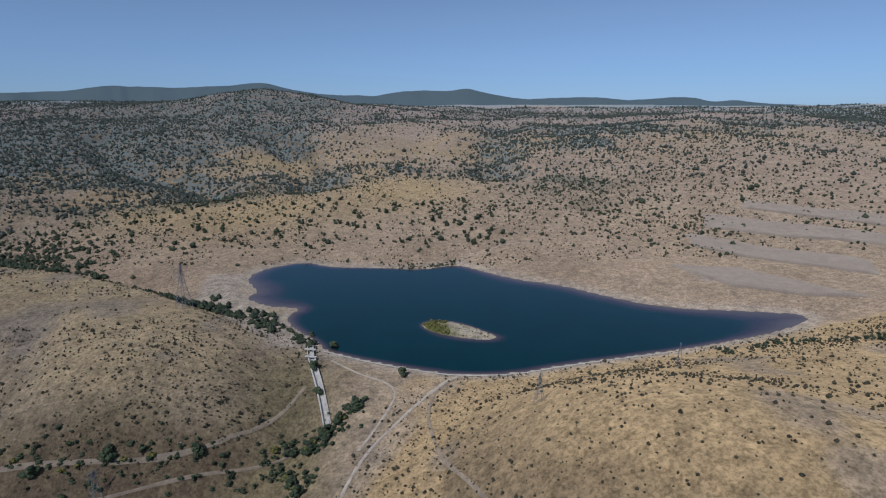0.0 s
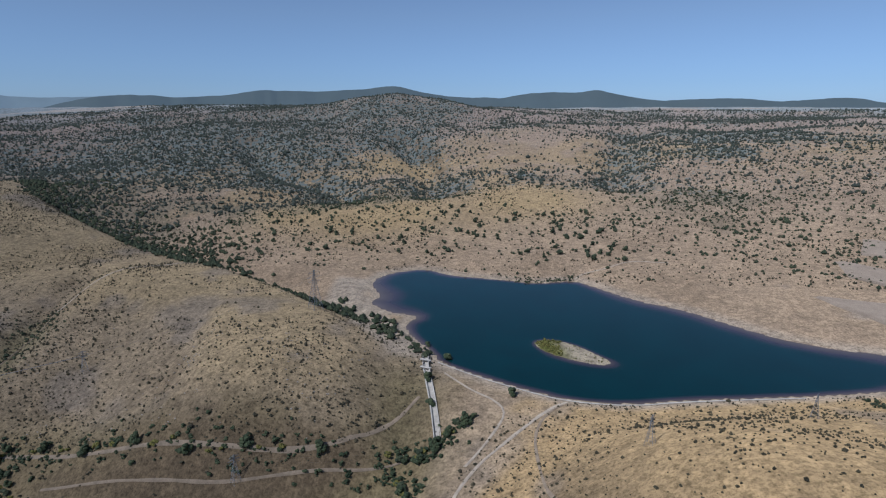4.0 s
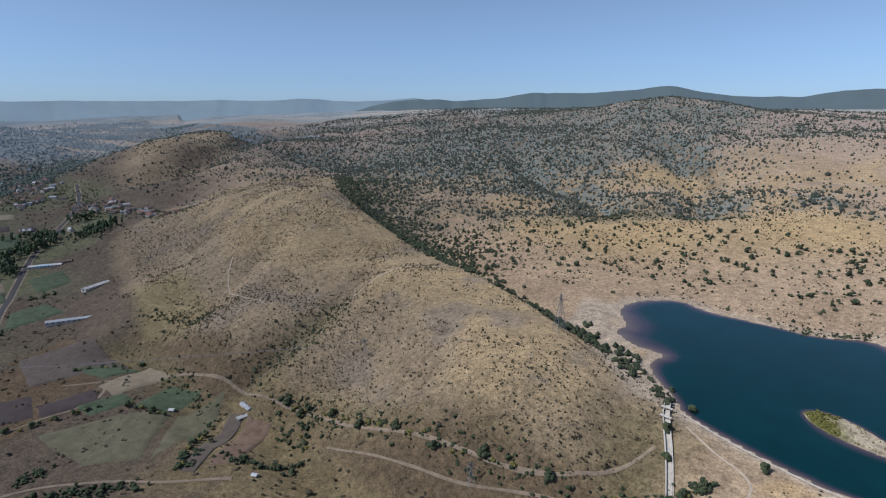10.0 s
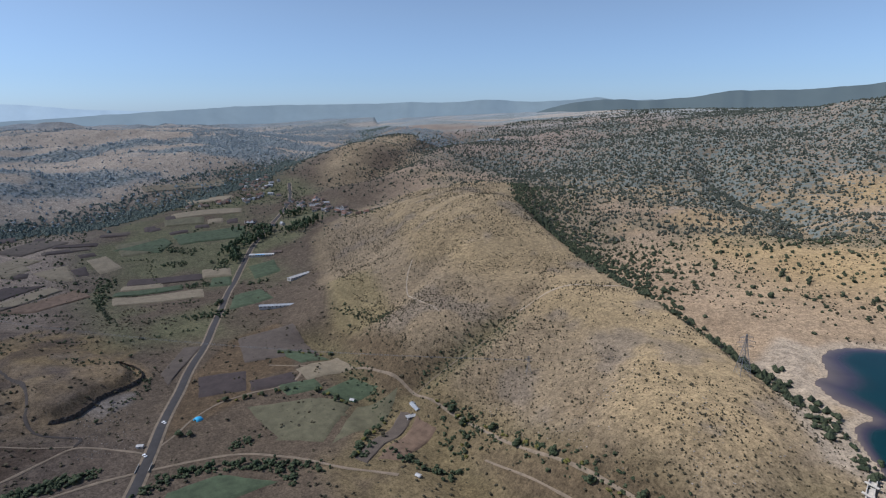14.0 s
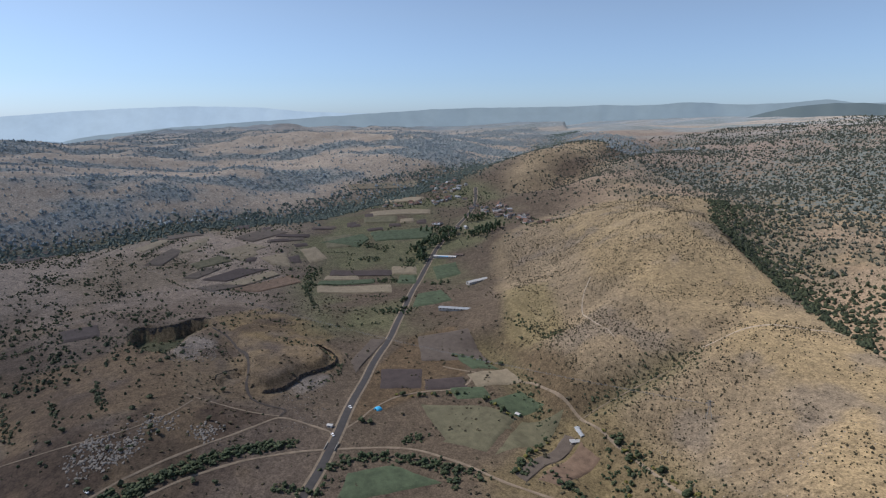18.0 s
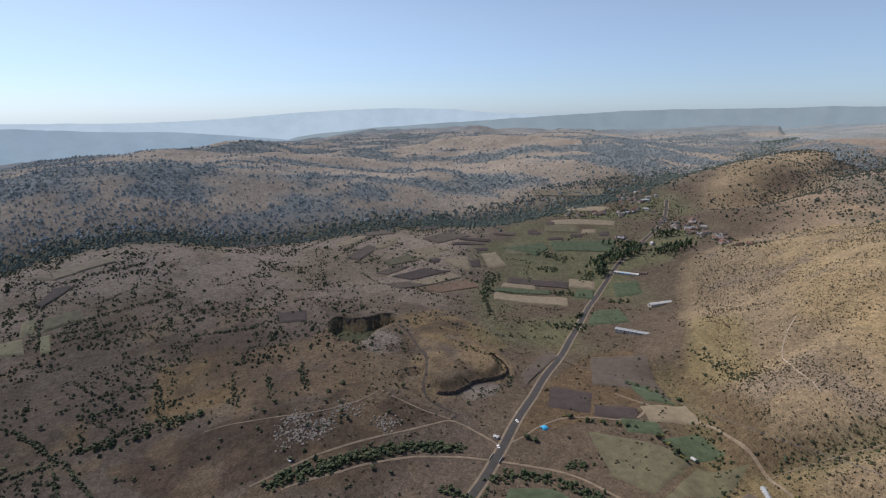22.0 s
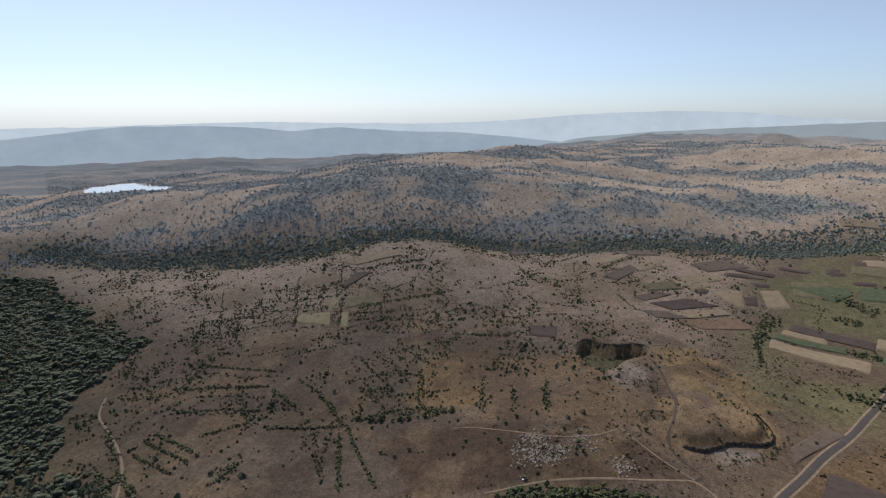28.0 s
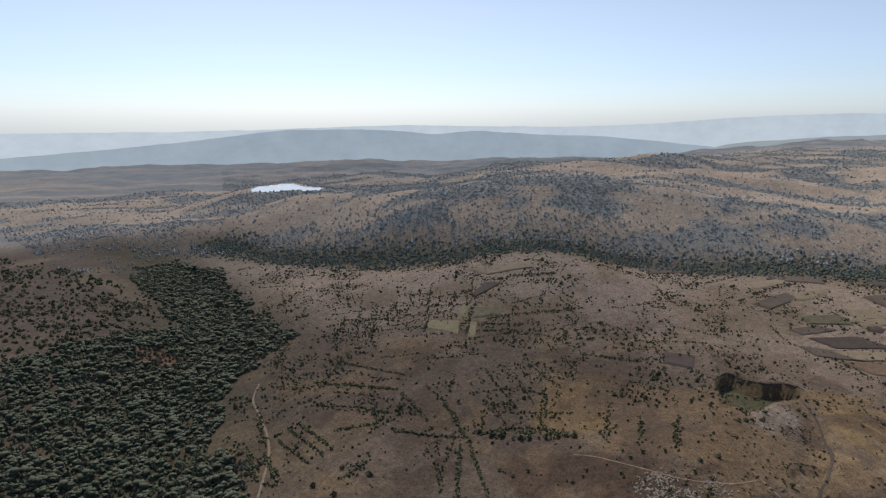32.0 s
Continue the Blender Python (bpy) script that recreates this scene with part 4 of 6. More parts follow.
def field(soil, *corners):
    """One field with four corners, laid over the ground, with a low uneven edge."""
    label, mat = SOIL_KINDS[soil]
    q = np.array(corners, float)
    n = int(np.clip(np.hypot(*(q[0] - q[2])) / 4, 6, 26))
    s, t = np.meshgrid(np.linspace(0, 1, n), np.linspace(0, 1, n), indexing="ij")
    x, y = ((1 - s) * (1 - t) * q[0][c] + s * (1 - t) * q[1][c] + s * t * q[2][c] + (1 - s) * t * q[3][c] for c in (0, 1))
    rim = np.minimum(np.minimum(s, 1 - s), np.minimum(t, 1 - t)) == 0
    x, y = x + 2.4 * (patchy(x, y, 9, 6) - 0.5) * rim, y + 2.4 * (patchy(x, y, 9, 7) - 0.5) * rim
    plots[0] += 1
    z = ground_height(x, y) + np.where(rim, 0.05, 0.4 + 0.0008 * np.hypot(x, y) + 0.012 * plots[0])
    i, j = np.meshgrid(np.arange(n - 1), np.arange(n - 1), indexing="ij")
    f = np.stack([i * n + j, (i + 1) * n + j, (i + 1) * n + j + 1, i * n + j + 1], -1).reshape(-1, 4)
    twist = np.cross(q[1] - q[0], q[3] - q[0]) < 0
    tagged(sheet("field", np.stack([x, y, z], -1).reshape(-1, 3), f[:, ::-1] if twist else f, mat), label, "field", kind="structure")


field("ploughed", (-495, 70), (-481, 107), (-442, 97), (-455, 62))
field("ploughed", (-459, 104), (-450, 139), (-429, 137), (-437, 100))
field("green", (-399, 145), (-411, 180), (-377, 186), (-376, 160))
field("green", (-436, 120), (-425, 150), (-405, 150), (-412, 122))
field("olive", (-414, 90), (-395, 137), (-356, 150), (-350, 95))
field("olive", (-368, 163), (-358, 195), (-335, 168), (-322, 122))
field("olive", (-393, 140), (-372, 160), (-328, 118), (-352, 92))
field("grey", (-338, 186), (-325, 189), (-284, 130), (-295, 126))
field("red", (-322, 190), (-300, 193), (-275, 150), (-284, 137))
field("green", (-331, 20), (-332, 50), (-300, 78), (-300, 8))
field("grey", (-569, 123), (-567, 181), (-480, 178), (-500, 112))
field("green", (-514, 142), (-488, 172), (-461, 180), (-462, 152))
field("grey", (-523, 44), (-582, 73), (-575, 90), (-493, 45))
field("stubble", (-452, 143), (-460, 186), (-425, 188), (-425, 145))
field("green", (-849, 214), (-849, 252), (-798, 246), (-790, 206))
field("green", (-729, 160), (-735, 197), (-682, 198), (-676, 142))
field("grey", (-856, -163), (-902, -133), (-902, -109), (-854, -142))
field("ploughed", (-850, -136), (-901, -86), (-899, -41), (-844, -101))
field("stubble", (-947, -98), (-984, -66), (-963, -58), (-932, -84))
field("ploughed", (-932, -83), (-951, -72), (-948, -61), (-928, -72))
field("ploughed", (-953, -12), (-965, 7), (-928, 10), (-924, -6))
field("stubble", (-948, -57), (-976, -14), (-911, -8), (-915, -37))
field("ploughed", (-1018, 0), (-1026, 22), (-1011, 26), (-1000, 3))
field("stubble", (-991, 10), (-1005, 37), (-940, 53), (-927, 23))
field("grey", (-1035, -46), (-1056, 19), (-1041, 19), (-1020, -45))
field("stubble", (-967, -119), (-1019, -70), (-999, -44), (-953, -93))
field("grey", (-1038, -104), (-1123, -46), (-1085, -6), (-1023, -70))
field("ploughed", (-1115, 36), (-1110, 77), (-1090, 77), (-1099, 36))
field("ploughed", (-1129, 107), (-1129, 126), (-1098, 124), (-1099, 105))
field("ploughed", (-1178, 150), (-1172, 171), (-1140, 165), (-1147, 147))
field("olive", (-1054, 53), (-1053, 108), (-990, 105), (-989, 58))
field("red", (-809, -95), (-876, -7), (-839, 7), (-801, -53))
field("grey", (-908, -223), (-983, -194), (-974, -172), (-904, -196))
field("stubble", (-989, -182), (-1053, -143), (-998, -144), (-943, -185))
field("stubble", (-990, -252), (-1054, -216), (-1028, -200), (-965, -234))
field("grey", (-1056, -239), (-1103, -168), (-1057, -154), (-1033, -219))
field("ploughed", (-1010, -447), (-1071, -403), (-1010, -356), (-917, -391))
field("grey", (-815, -140), (-849, -79), (-838, -57), (-801, -116))
field("stubble", (-827, -109), (-892, -35), (-877, -23), (-826, -76))
field("olive", (-910, -159), (-952, -117), (-932, -96), (-894, -144))
field("ploughed", (-882, 54), (-857, 148), (-832, 143), (-857, 49))
field("stubble", (-856, 43), (-847, 93), (-827, 91), (-838, 39))
field("green", (-835, 33), (-825, 116), (-807, 113), (-820, 28))
field("stubble", (-814, 28), (-790, 135), (-752, 128), (-783, 26))
field("green", (-831, 156), (-822, 181), (-782, 171), (-795, 144))
field("stubble", (-873, 151), (-860, 189), (-826, 182), (-842, 145))
field("ploughed", (-941, -79), (-950, -60), (-930, -63), (-926, -79))
field("stubble", (-958, -101), (-967, -62), (-948, -66), (-940, -102))
field("ploughed", (-1037, -43), (-1044, -4), (-1029, -5), (-1021, -45))
field("ploughed", (-1068, -31), (-1072, 32), (-1056, 28), (-1054, -31))
field("green", (-1028, 47), (-1043, 130), (-1014, 136), (-982, 111))
field("green", (-1049, 142), (-1039, 265), (-984, 245), (-997, 144))
field("ploughed", (-1111, 112), (-1113, 132), (-1094, 132), (-1093, 110))
field("ploughed", (-1091, 187), (-1082, 210), (-1066, 207), (-1074, 184))
field("ploughed", (-1072, 140), (-1073, 172), (-1056, 169), (-1057, 140))
field("ploughed", (-1091, 243), (-1096, 265), (-1064, 257), (-1067, 238))
field("stubble", (-1111, 213), (-1108, 241), (-1081, 235), (-1088, 209))
field("ploughed", (-1146, -109), (-1174, -80), (-1117, -79), (-1112, -109))
field("ploughed", (-1127, -57), (-1143, -39), (-1108, -41), (-1101, -56))
field("grey", (-1122, 42), (-1111, 85), (-1097, 81), (-1106, 41))
field("stubble", (-1185, 162), (-1158, 290), (-1126, 281), (-1148, 162))
field("olive", (-1151, 145), (-1132, 212), (-1093, 204), (-1113, 140))
field("stubble", (-1392, 221), (-1283, 308), (-1224, 281), (-1340, 212))
field("stubble", (-1475, 148), (-1507, 348), (-1471, 339), (-1446, 152))
field("mown", (-553, -571), (-577, -530), (-542, -500), (-533, -555))
field("mown", (-615, -559), (-625, -549), (-592, -527), (-581, -538))
field("mown", (-583, -513), (-589, -506), (-546, -472), (-541, -482))
field("olive", (-625, -539), (-645, -505), (-621, -486), (-592, -517))
field("stubble", (-729, -645), (-794, -551), (-774, -533), (-722, -594))
field("ploughed", (-655, -573), (-702, -580), (-707, -549), (-649, -560))
field("ploughed", (-660, -257), (-677, -223), (-633, -209), (-628, -243))
field("pinkish", (233, 539), (350, 450), (334, 416), (227, 497))
field("pinkish", (280, 600), (420, 500), (400, 470), (262, 560))
field("pinkish", (340, 640), (480, 540), (460, 510), (325, 610))
field("pinkish", (185, 452), (239, 448), (290, 362), (214, 402))


# ---- vegetation ----
ICO_V = np.array([(0, 0, -1), (0.72, -0.53, -0.45), (-0.28, -0.85, -0.45), (-0.89, 0, -0.45), (-0.28, 0.85, -0.45), (0.72, 0.53, -0.45), (0.28, -0.85, 0.45), (-0.72, -0.53, 0.45), (-0.72, 0.53, 0.45), (0.28, 0.85, 0.45), (0.89, 0, 0.45), (0, 0, 1)])
ICO_F = np.array([(0, 1, 2), (1, 0, 5), (0, 2, 3), (0, 3, 4), (0, 4, 5), (1, 5, 10), (2, 1, 6), (3, 2, 7), (4, 3, 8), (5, 4, 9), (1, 10, 6), (2, 6, 7), (3, 7, 8), (4, 8, 9), (5, 9, 10), (6, 10, 11), (7, 6, 11), (8, 7, 11), (9, 8, 11), (10, 9, 11)])


def crown(lumps, tall=1.0, low=0.0):
    """A crown about one metre across of uneven clumps set round its middle; its foot is at 0."""
    v, f = [], []
    for k in range(lumps):
        a, d = rng.uniform(0, 6.28), rng.uniform(0.05, 0.34) if lumps > 1 else 0.0
        size = rng.uniform(0.19, 0.30) if lumps > 3 else rng.uniform(0.26, 0.38) if lumps > 1 else 0.5
        z = rng.uniform(0.22, 0.78) * tall if lumps > 1 else 0.38 * tall
        p = ICO_V * rng.uniform(0.72, 1.28, (12, 1)) * size * np.array((1, 1, 0.8 * tall ** 0.6))
        f.append(ICO_F + 12 * k)
        v.append(p + (d * math.cos(a), d * math.sin(a), max(z, low)))
    return np.concatenate(v), np.concatenate(f)


def spread(name, label, category, x, y, size, shapes, mat, sink=0.12, smooth=False):
    """Many plants of no count, as one mesh: each is one of the shapes, turned and sized."""
    x, y, size = (np.asarray(v, float) for v in (x, y, size))
    z = ground_height(x, y)
    pick = rng.integers(0, len(shapes), len(x))
    verts, faces, base = [], [], 0
    for s, (v, f) in enumerate(shapes):
        m = np.nonzero(pick == s)[0]
        if not len(m):
            continue
        a = rng.uniform(0, 6.28, len(m))
        c, d = np.cos(a)[:, None], np.sin(a)[:, None]
        k = size[m][:, None]
        up = rng.uniform(0.8, 1.2, (len(m), 1))
        p = np.stack([(v[:, 0] * c - v[:, 1] * d) * k + x[m][:, None], (v[:, 0] * d + v[:, 1] * c) * k + y[m][:, None], (v[:, 2] - sink) * k * up + z[m][:, None]], -1)
        verts.append(p.reshape(-1, 3))
        faces.append((f[None] + base + (np.arange(len(m)) * len(v))[:, None, None]).reshape(-1, 3))
        base += len(m) * len(v)
    return tagged(sheet(name, np.concatenate(verts), np.concatenate(faces), mat, smooth), label, category, kind="stuff")


def along2(line, count, loose):
    """So many places scattered loosely along one line."""
    t = rng.uniform(0, len(line) - 1.001, count)
    px, py = np.array(line, float).T
    return np.interp(t, range(len(line)), px) + rng.normal(0, loose, count), np.interp(t, range(len(line)), py) + rng.normal(0, loose, count)


def strewn(count, x0, x1, y0, y1):
    return rng.uniform(x0, x1, count), rng.uniform(y0, y1, count)


def dry_land(x, y, margin=3.0):
    """Clear of the lake, the roads and the tracks."""
    ok = ~inside(x, y, SHORE) & (off_line(x, y, ROAD) > 7) & (off_line(x, y, CANAL_LO) > 4) & (off_line(x, y, CANAL_UP) > 4)
    return ok & (off_line(x, y, SHORE + SHORE[:1]) > margin)


OCTA_V = np.array([(1, 0, 0), (0, 1, 0), (-1, 0, 0), (0, -1, 0), (0, 0, 1), (0, 0, -1)], float)
OCTA_F = np.array([(0, 1, 4), (1, 2, 4), (2, 3, 4), (3, 0, 4), (1, 0, 5), (2, 1, 5), (3, 2, 5), (0, 3, 5)])


def far_crown():
    """A distant crown: two uneven clumps of few faces."""
    p = OCTA_V * rng.uniform(0.8, 1.2, (6, 1)) * 0.5 + (0.06, 0, 0.36)
    q = OCTA_V * rng.uniform(0.8, 1.2, (6, 1)) * 0.36 + (-0.2, 0.12, 0.42)
    return np.r_[p, q], np.r_[OCTA_F, OCTA_F + 6]


SMALL = [crown(2, 0.8) for _ in range(6)]
MEDIUM = [crown(4, 0.85) for _ in range(8)]
LARGE = [crown(8, 1.0) for _ in range(8)]
SPIRE = [crown(6, 2.6) for _ in range(4)]
FAR = [far_crown() for _ in range(10)]

def single_crown():
    return OCTA_V * rng.uniform(0.75, 1.25, (6, 1)) * 0.5 + (0, 0, 0.38), OCTA_F


TINY = [single_crown() for _ in range(10)]
FOREST_TREE = [crown(10, 0.68) for _ in range(10)]

# low shrubs on the golden hill beside the camera
x, y = strewn(17000, -40, 330, 60, 330)
m = inside(x, y, HILL_A) & (patchy(x, y, 45, 11) + rng.uniform(-0.25, 0.25, len(x)) > 0.55) & dry_land(x, y)
spread("hill_shrubs", "small dark dry shrubs dotted over golden grass", "shrubs", x[m], y[m], rng.gamma(3, 0.19, m.sum()) + 0.27, FAR, SCRUB)
# shrubs on the long hill between the valley and the lake
x, y = strewn(105000, -930, -60, 200, 730)
lowdown = step(-ground_height(x, y), -8, 14)
m = (edge(x, y, HILL_B, 22) > rng.uniform(0, 1, len(x))) & (patchy(x, y, 40, 12) + 0.2 * lowdown + rng.uniform(-0.3, 0.3, len(x)) > 0.62) & dry_land(x, y)
spread("hill_shrubs", "small brown and grey shrubs thick over the stony hillside", "shrubs", x[m], y[m], rng.gamma(3, 0.23, m.sum()) + 0.32, TINY, SCRUB)
x, y = along2([(-366, 328), (-345, 280), (-340, 240), (-342, 206)], 240, 9)
spread("gully_shrubs", "green-brown shrubs in the hillside gully", "shrubs", x, y, rng.gamma(4, 0.28, len(x)) + 0.5, FAR, OAK)
# thicket behind the crest of the long hill
t = rng.uniform(0, 1, 3600) ** 0.7
cx, cy = np.array(CREST).T
run = np.linspace(0, 1, len(cx))
side = rng.gamma(2.2, 11, len(t)) * (0.35 + 1.9 * step(t, 0.3, 0.7)) + 7
x, y = np.interp(t, run, cx) + side * 0.5 + rng.normal(0, 3, len(t)), np.interp(t, run, cy) + side * 0.85 + rng.normal(0, 3, len(t))
m = dry_land(x, y) & (side < 150) & (rng.uniform(0, 1, len(t)) < 0.25 + 0.75 * step(t, 0.35, 0.6))
spread("thicket", "dark green oak thicket behind the ridge", "trees", x[m], y[m], rng.uniform(3.0, 6.0, m.sum()), FAR + MEDIUM[:3], OAK)
# open oak woods north of the lake
x, y = strewn(215000, -1700, 1500, 470, 2150)
r = np.hypot(x, y)
density = wooded(x, y) * (off_line(x, y, CREST) > 45) * np.where((x < -900) & (y < 820), 0.2, 1) * (0.66 - 0.18 * step(r, 1200, 1800))
m = (rng.uniform(0, 1, len(x)) < density) & dry_land(x, y, 6) & ~inside(x, y, HILL_B) & (np.abs(np.degrees(np.arctan2(-x, y)) - 20) < 66)
near = m & (r < 820)
spread("oak_scrub", "dark oak bushes scattered over bare beige ground", "trees", x[near], y[near], rng.gamma(3, 0.62, near.sum()) + 0.95, FAR + SMALL, OAK)
away = m & (r >= 820)
spread("oak_woods", "open oak woods dotting the distant dry slopes", "trees", x[away], y[away], rng.gamma(4, 0.66, away.sum()) + 1.2, TINY, FAR_OAK)
x, y = strewn(240, -560, 60, 520, 700)
m = dry_land(x, y, 10) & ~inside(x, y, HILL_B) & (off_line(x, y, CREST) > 40) & (patchy(x, y, 70, 28) > 0.45)
spread("broad_bushes", "broad dark bushes on the bare ground near the lake", "shrubs", x[m], y[m], rng.uniform(4, 7, m.sum()), LARGE, OAK)
x, y = strewn(30000, -700, 420, 470, 950)
m = (patchy(x, y, 36, 24) + rng.uniform(-0.25, 0.25, len(x)) > 0.58) & dry_land(x, y, 5) & ~inside(x, y, HILL_B) & (off_line(x, y, CREST) > 40)
spread("lakeside_shrubs", "low dry shrubs on the beige ground above the lake", "shrubs", x[m], y[m], rng.gamma(3, 0.3, m.sum()) + 0.4, TINY, SCRUB)
x, y = along2([(-44, 477), (-22, 472), (0, 481), (10, 490)], 70, 3.5)
m = ~inside(x, y, SHORE)
spread("shore_bushes", "green bushes at the water's edge", "shrubs", x[m], y[m], rng.uniform(1.2, 3.2, m.sum()), SMALL, OAK)
# rows of shrubs on the terraced slope east of the lake
x, y = strewn(13000, 120, 1000, 470, 1100)
row = np.abs(np.sin((y + 0.55 * x + 14 * patchy(x, y, 60, 33)) / 7))
m = (rng.uniform(0, 1, len(x)) < 0.55 * step(row, 0.7, 0.95) + 0.08) & (patchy(x, y, 120, 15) > 0.36) & dry_land(x, y, 8) & (y + 0.5 * x > 600)
spread("terrace_shrubs", "rows of low shrubs on the terraced slope", "shrubs", x[m], y[m], rng.uniform(1.6, 3.6, m.sum()), FAR, OAK)
# the wooded stream valley to the south
FOREST = [(-24, -528), (-144, -374), (-160, -403), (-207, -529), (-258, -617), (-302, -650), (-394, -693), (-411, -852), (-470, -1006), (-500, -1160), (-453, -1293), (-379, -1297), (-339, -1113), (-320, -904), (-254, -880), (-158, -860), (-74, -828), (65, -742), (98, -529), (24, -439)]
x, y = strewn(14500, -560, 160, -1450, -380)
clear = edge(x, y, [(-205, -795), (-235, -830), (-262, -800), (-275, -765), (-230, -775)], 4) > 0.5
inner = inside(x + 46 * (patchy(x, y, 40, 26) - 0.5), y + 46 * (patchy(x, y, 40, 27) - 0.5), FOREST) & ~clear
m = inner & (patchy(x, y, 30, 17) > 0.27)
spread("forest", "dense dark green broadleaf forest along the stream", "forest", x[m], y[m], rng.gamma(7, 0.85, m.sum()) + 2.8, FOREST_TREE, FOREST_LEAF, smooth=True)
x, y = strewn(26000, -560, 160, -1450, -380)
m = inside(x + 70 * (patchy(x, y, 40, 26) - 0.5), y + 70 * (patchy(x, y, 40, 27) - 0.5), FOREST)
spread("underwood", "olive-brown underwood between the forest trees", "shrubs", x[m], y[m], rng.uniform(3.0, 6.5, m.sum()), FAR, FOREST_LEAF)
x, y = strewn(5200, -420, 140, -1500, -780)
m = ~inside(x, y, FOREST) & (x + 0.35 * y > -720) & (patchy(x, y, 45, 22) + 0.2 * np.sin((x + 0.8 * y) / 5) + rng.uniform(-0.2, 0.2, len(x)) > 0.45)
spread("orchard_scrub", "rows of dark bushes on the slope above the forest", "shrubs", x[m], y[m], rng.uniform(3.0, 7.0, m.sum()), FAR + MEDIUM[:2], OAK)
# bushes over the southern plateau
x, y = strewn(78000, -1250, -140, -1100, 20)
density = 0.06 + 0.95 * step(patchy(x, y, 46, 18) + 0.5 * (patchy(x, y, 11, 64) - 0.5), 0.50, 0.62) * step(-y - 0.25 * x, 130, 420)
density = density * np.where((x > -520) & (y > -330), 0.28, 1) * (off_line(x, y, BROOK) > 70) * (off_line(x, y, RIVER) > 45) * ~inside(x, y, BEYOND)
m = (rng.uniform(0, 1, len(x)) < density * 0.8) & ~inside(x, y, FOREST) & dry_land(x, y) & ~inside(x, y, MOUND) & ~inside(x, y, PIT)
spread("plateau_bushes", "dark bushes scattered over dry brown pasture", "shrubs", x[m], y[m], rng.gamma(2.4, 0.58, m.sum()) + 0.65, FAR, OAK)
# trees along the river and over the slopes beyond it
t = rng.uniform(0, 1, 6500)
cx, cy = np.array(RIVER).T
x, y = np.interp(t, np.linspace(0, 1, len(cx)), cx) + rng.normal(0, 34, len(t)), np.interp(t, np.linspace(0, 1, len(cx)), cy) + rng.normal(0, 30, len(t))
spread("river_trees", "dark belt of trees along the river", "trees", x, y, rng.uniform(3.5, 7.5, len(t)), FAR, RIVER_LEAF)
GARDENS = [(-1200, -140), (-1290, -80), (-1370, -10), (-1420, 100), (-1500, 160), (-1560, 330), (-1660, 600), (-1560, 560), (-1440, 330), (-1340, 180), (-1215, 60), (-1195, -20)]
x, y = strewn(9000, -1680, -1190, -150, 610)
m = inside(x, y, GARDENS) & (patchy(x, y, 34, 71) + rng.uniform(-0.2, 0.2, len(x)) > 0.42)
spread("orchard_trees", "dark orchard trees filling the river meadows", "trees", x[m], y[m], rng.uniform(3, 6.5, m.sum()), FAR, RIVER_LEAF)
x, y = strewn(230000, -3100, -250, -2500, 1000)
r = np.hypot(x, y)
m = (r > 900) & (r < 3000) & (inside(x, y, BEYOND) | ((y < -1250) & (x > -1000)))
x, y, r = x[m], y[m], r[m]
bed = off_line(x, y, RIVER)
flank = np.exp(-((off_line(x, y, [(-700, -1120), (-830, -920), (-930, -740), (-1050, -540)]) / 85) ** 2))
m = (bed > 30) & (rng.uniform(0, 1, len(x)) < 0.05 + 0.45 * woods(x, y) + 0.6 * flank + 0.25 * np.exp(-bed / 120))
m &= ~inside(x, y, POND) & (off_line(x, y, POND + POND[:1]) > 12)
spread("slope_woods", "scattered woods over the hazy far slopes", "trees", x[m], y[m], rng.gamma(4, 0.75, m.sum()) + 1.4, TINY, HAZED_OAK)
x, y = strewn(34000, -2500, -1150, 380, 1150)
bed = off_line(x, y, RIVER)
m = (rng.uniform(0, 1, len(x)) < 0.10 + 0.5 * step(patchy(x, y, 140, 53), 0.45, 0.6) + 0.6 * np.exp(-((off_line(x, y, RAVINE) / 70) ** 2))) & ~inside(x, y, [(-1330, 590), (-1480, 720), (-1680, 900), (-1560, 960), (-1400, 820), (-1290, 660)]) & ((x < -1600) | (y > 600) | (off_line(x, y, [(-1130, 530), (-1300, 500), (-1400, 380), (-1420, 200)]) > 130))
back = m & (np.hypot(x, y) > 1750)
spread("slope_woods", "scattered bushes on the slopes behind the village", "trees", x[back], y[back], rng.gamma(4, 0.7, back.sum()) + 1.4, TINY, HAZED_OAK)
front = m & (np.hypot(x, y) <= 1750) & (rng.uniform(0, 1, len(x)) < 0.6)
spread("slope_woods", "dark bushes on the slopes beside the bare dome", "trees", x[front], y[front], rng.gamma(3, 0.6, front.sum()) + 1.2, TINY, FAR_OAK)
# sparse shrubs on the dome and the stony ground west of the long hill
x, y = strewn(9000, -1700, -850, 280, 1000)
m = (rng.uniform(0, 1, len(x)) < 0.25 + 0.4 * (y > 700 + 0.1 * x)) & (patchy(x, y, 60, 20) > 0.42)
spread("dome_shrubs", "sparse low shrubs on the dry western hills", "shrubs", x[m], y[m], rng.uniform(1.5, 4.0, m.sum()), FAR, FAR_OAK)
# weeds and small bushes of the valley floor
x, y = strewn(9000, -760, -80, -150, 330)
m = (patchy(x, y, 30, 21) + rng.uniform(-0.2, 0.2, len(x)) > 0.56) & dry_land(x, y) & ~inside(x, y, HILL_B)
spread("valley_bushes", "low bushes and weeds on the valley floor", "shrubs", x[m], y[m], rng.gamma(4, 0.35, m.sum()) + 0.6, SMALL, SCRUB)
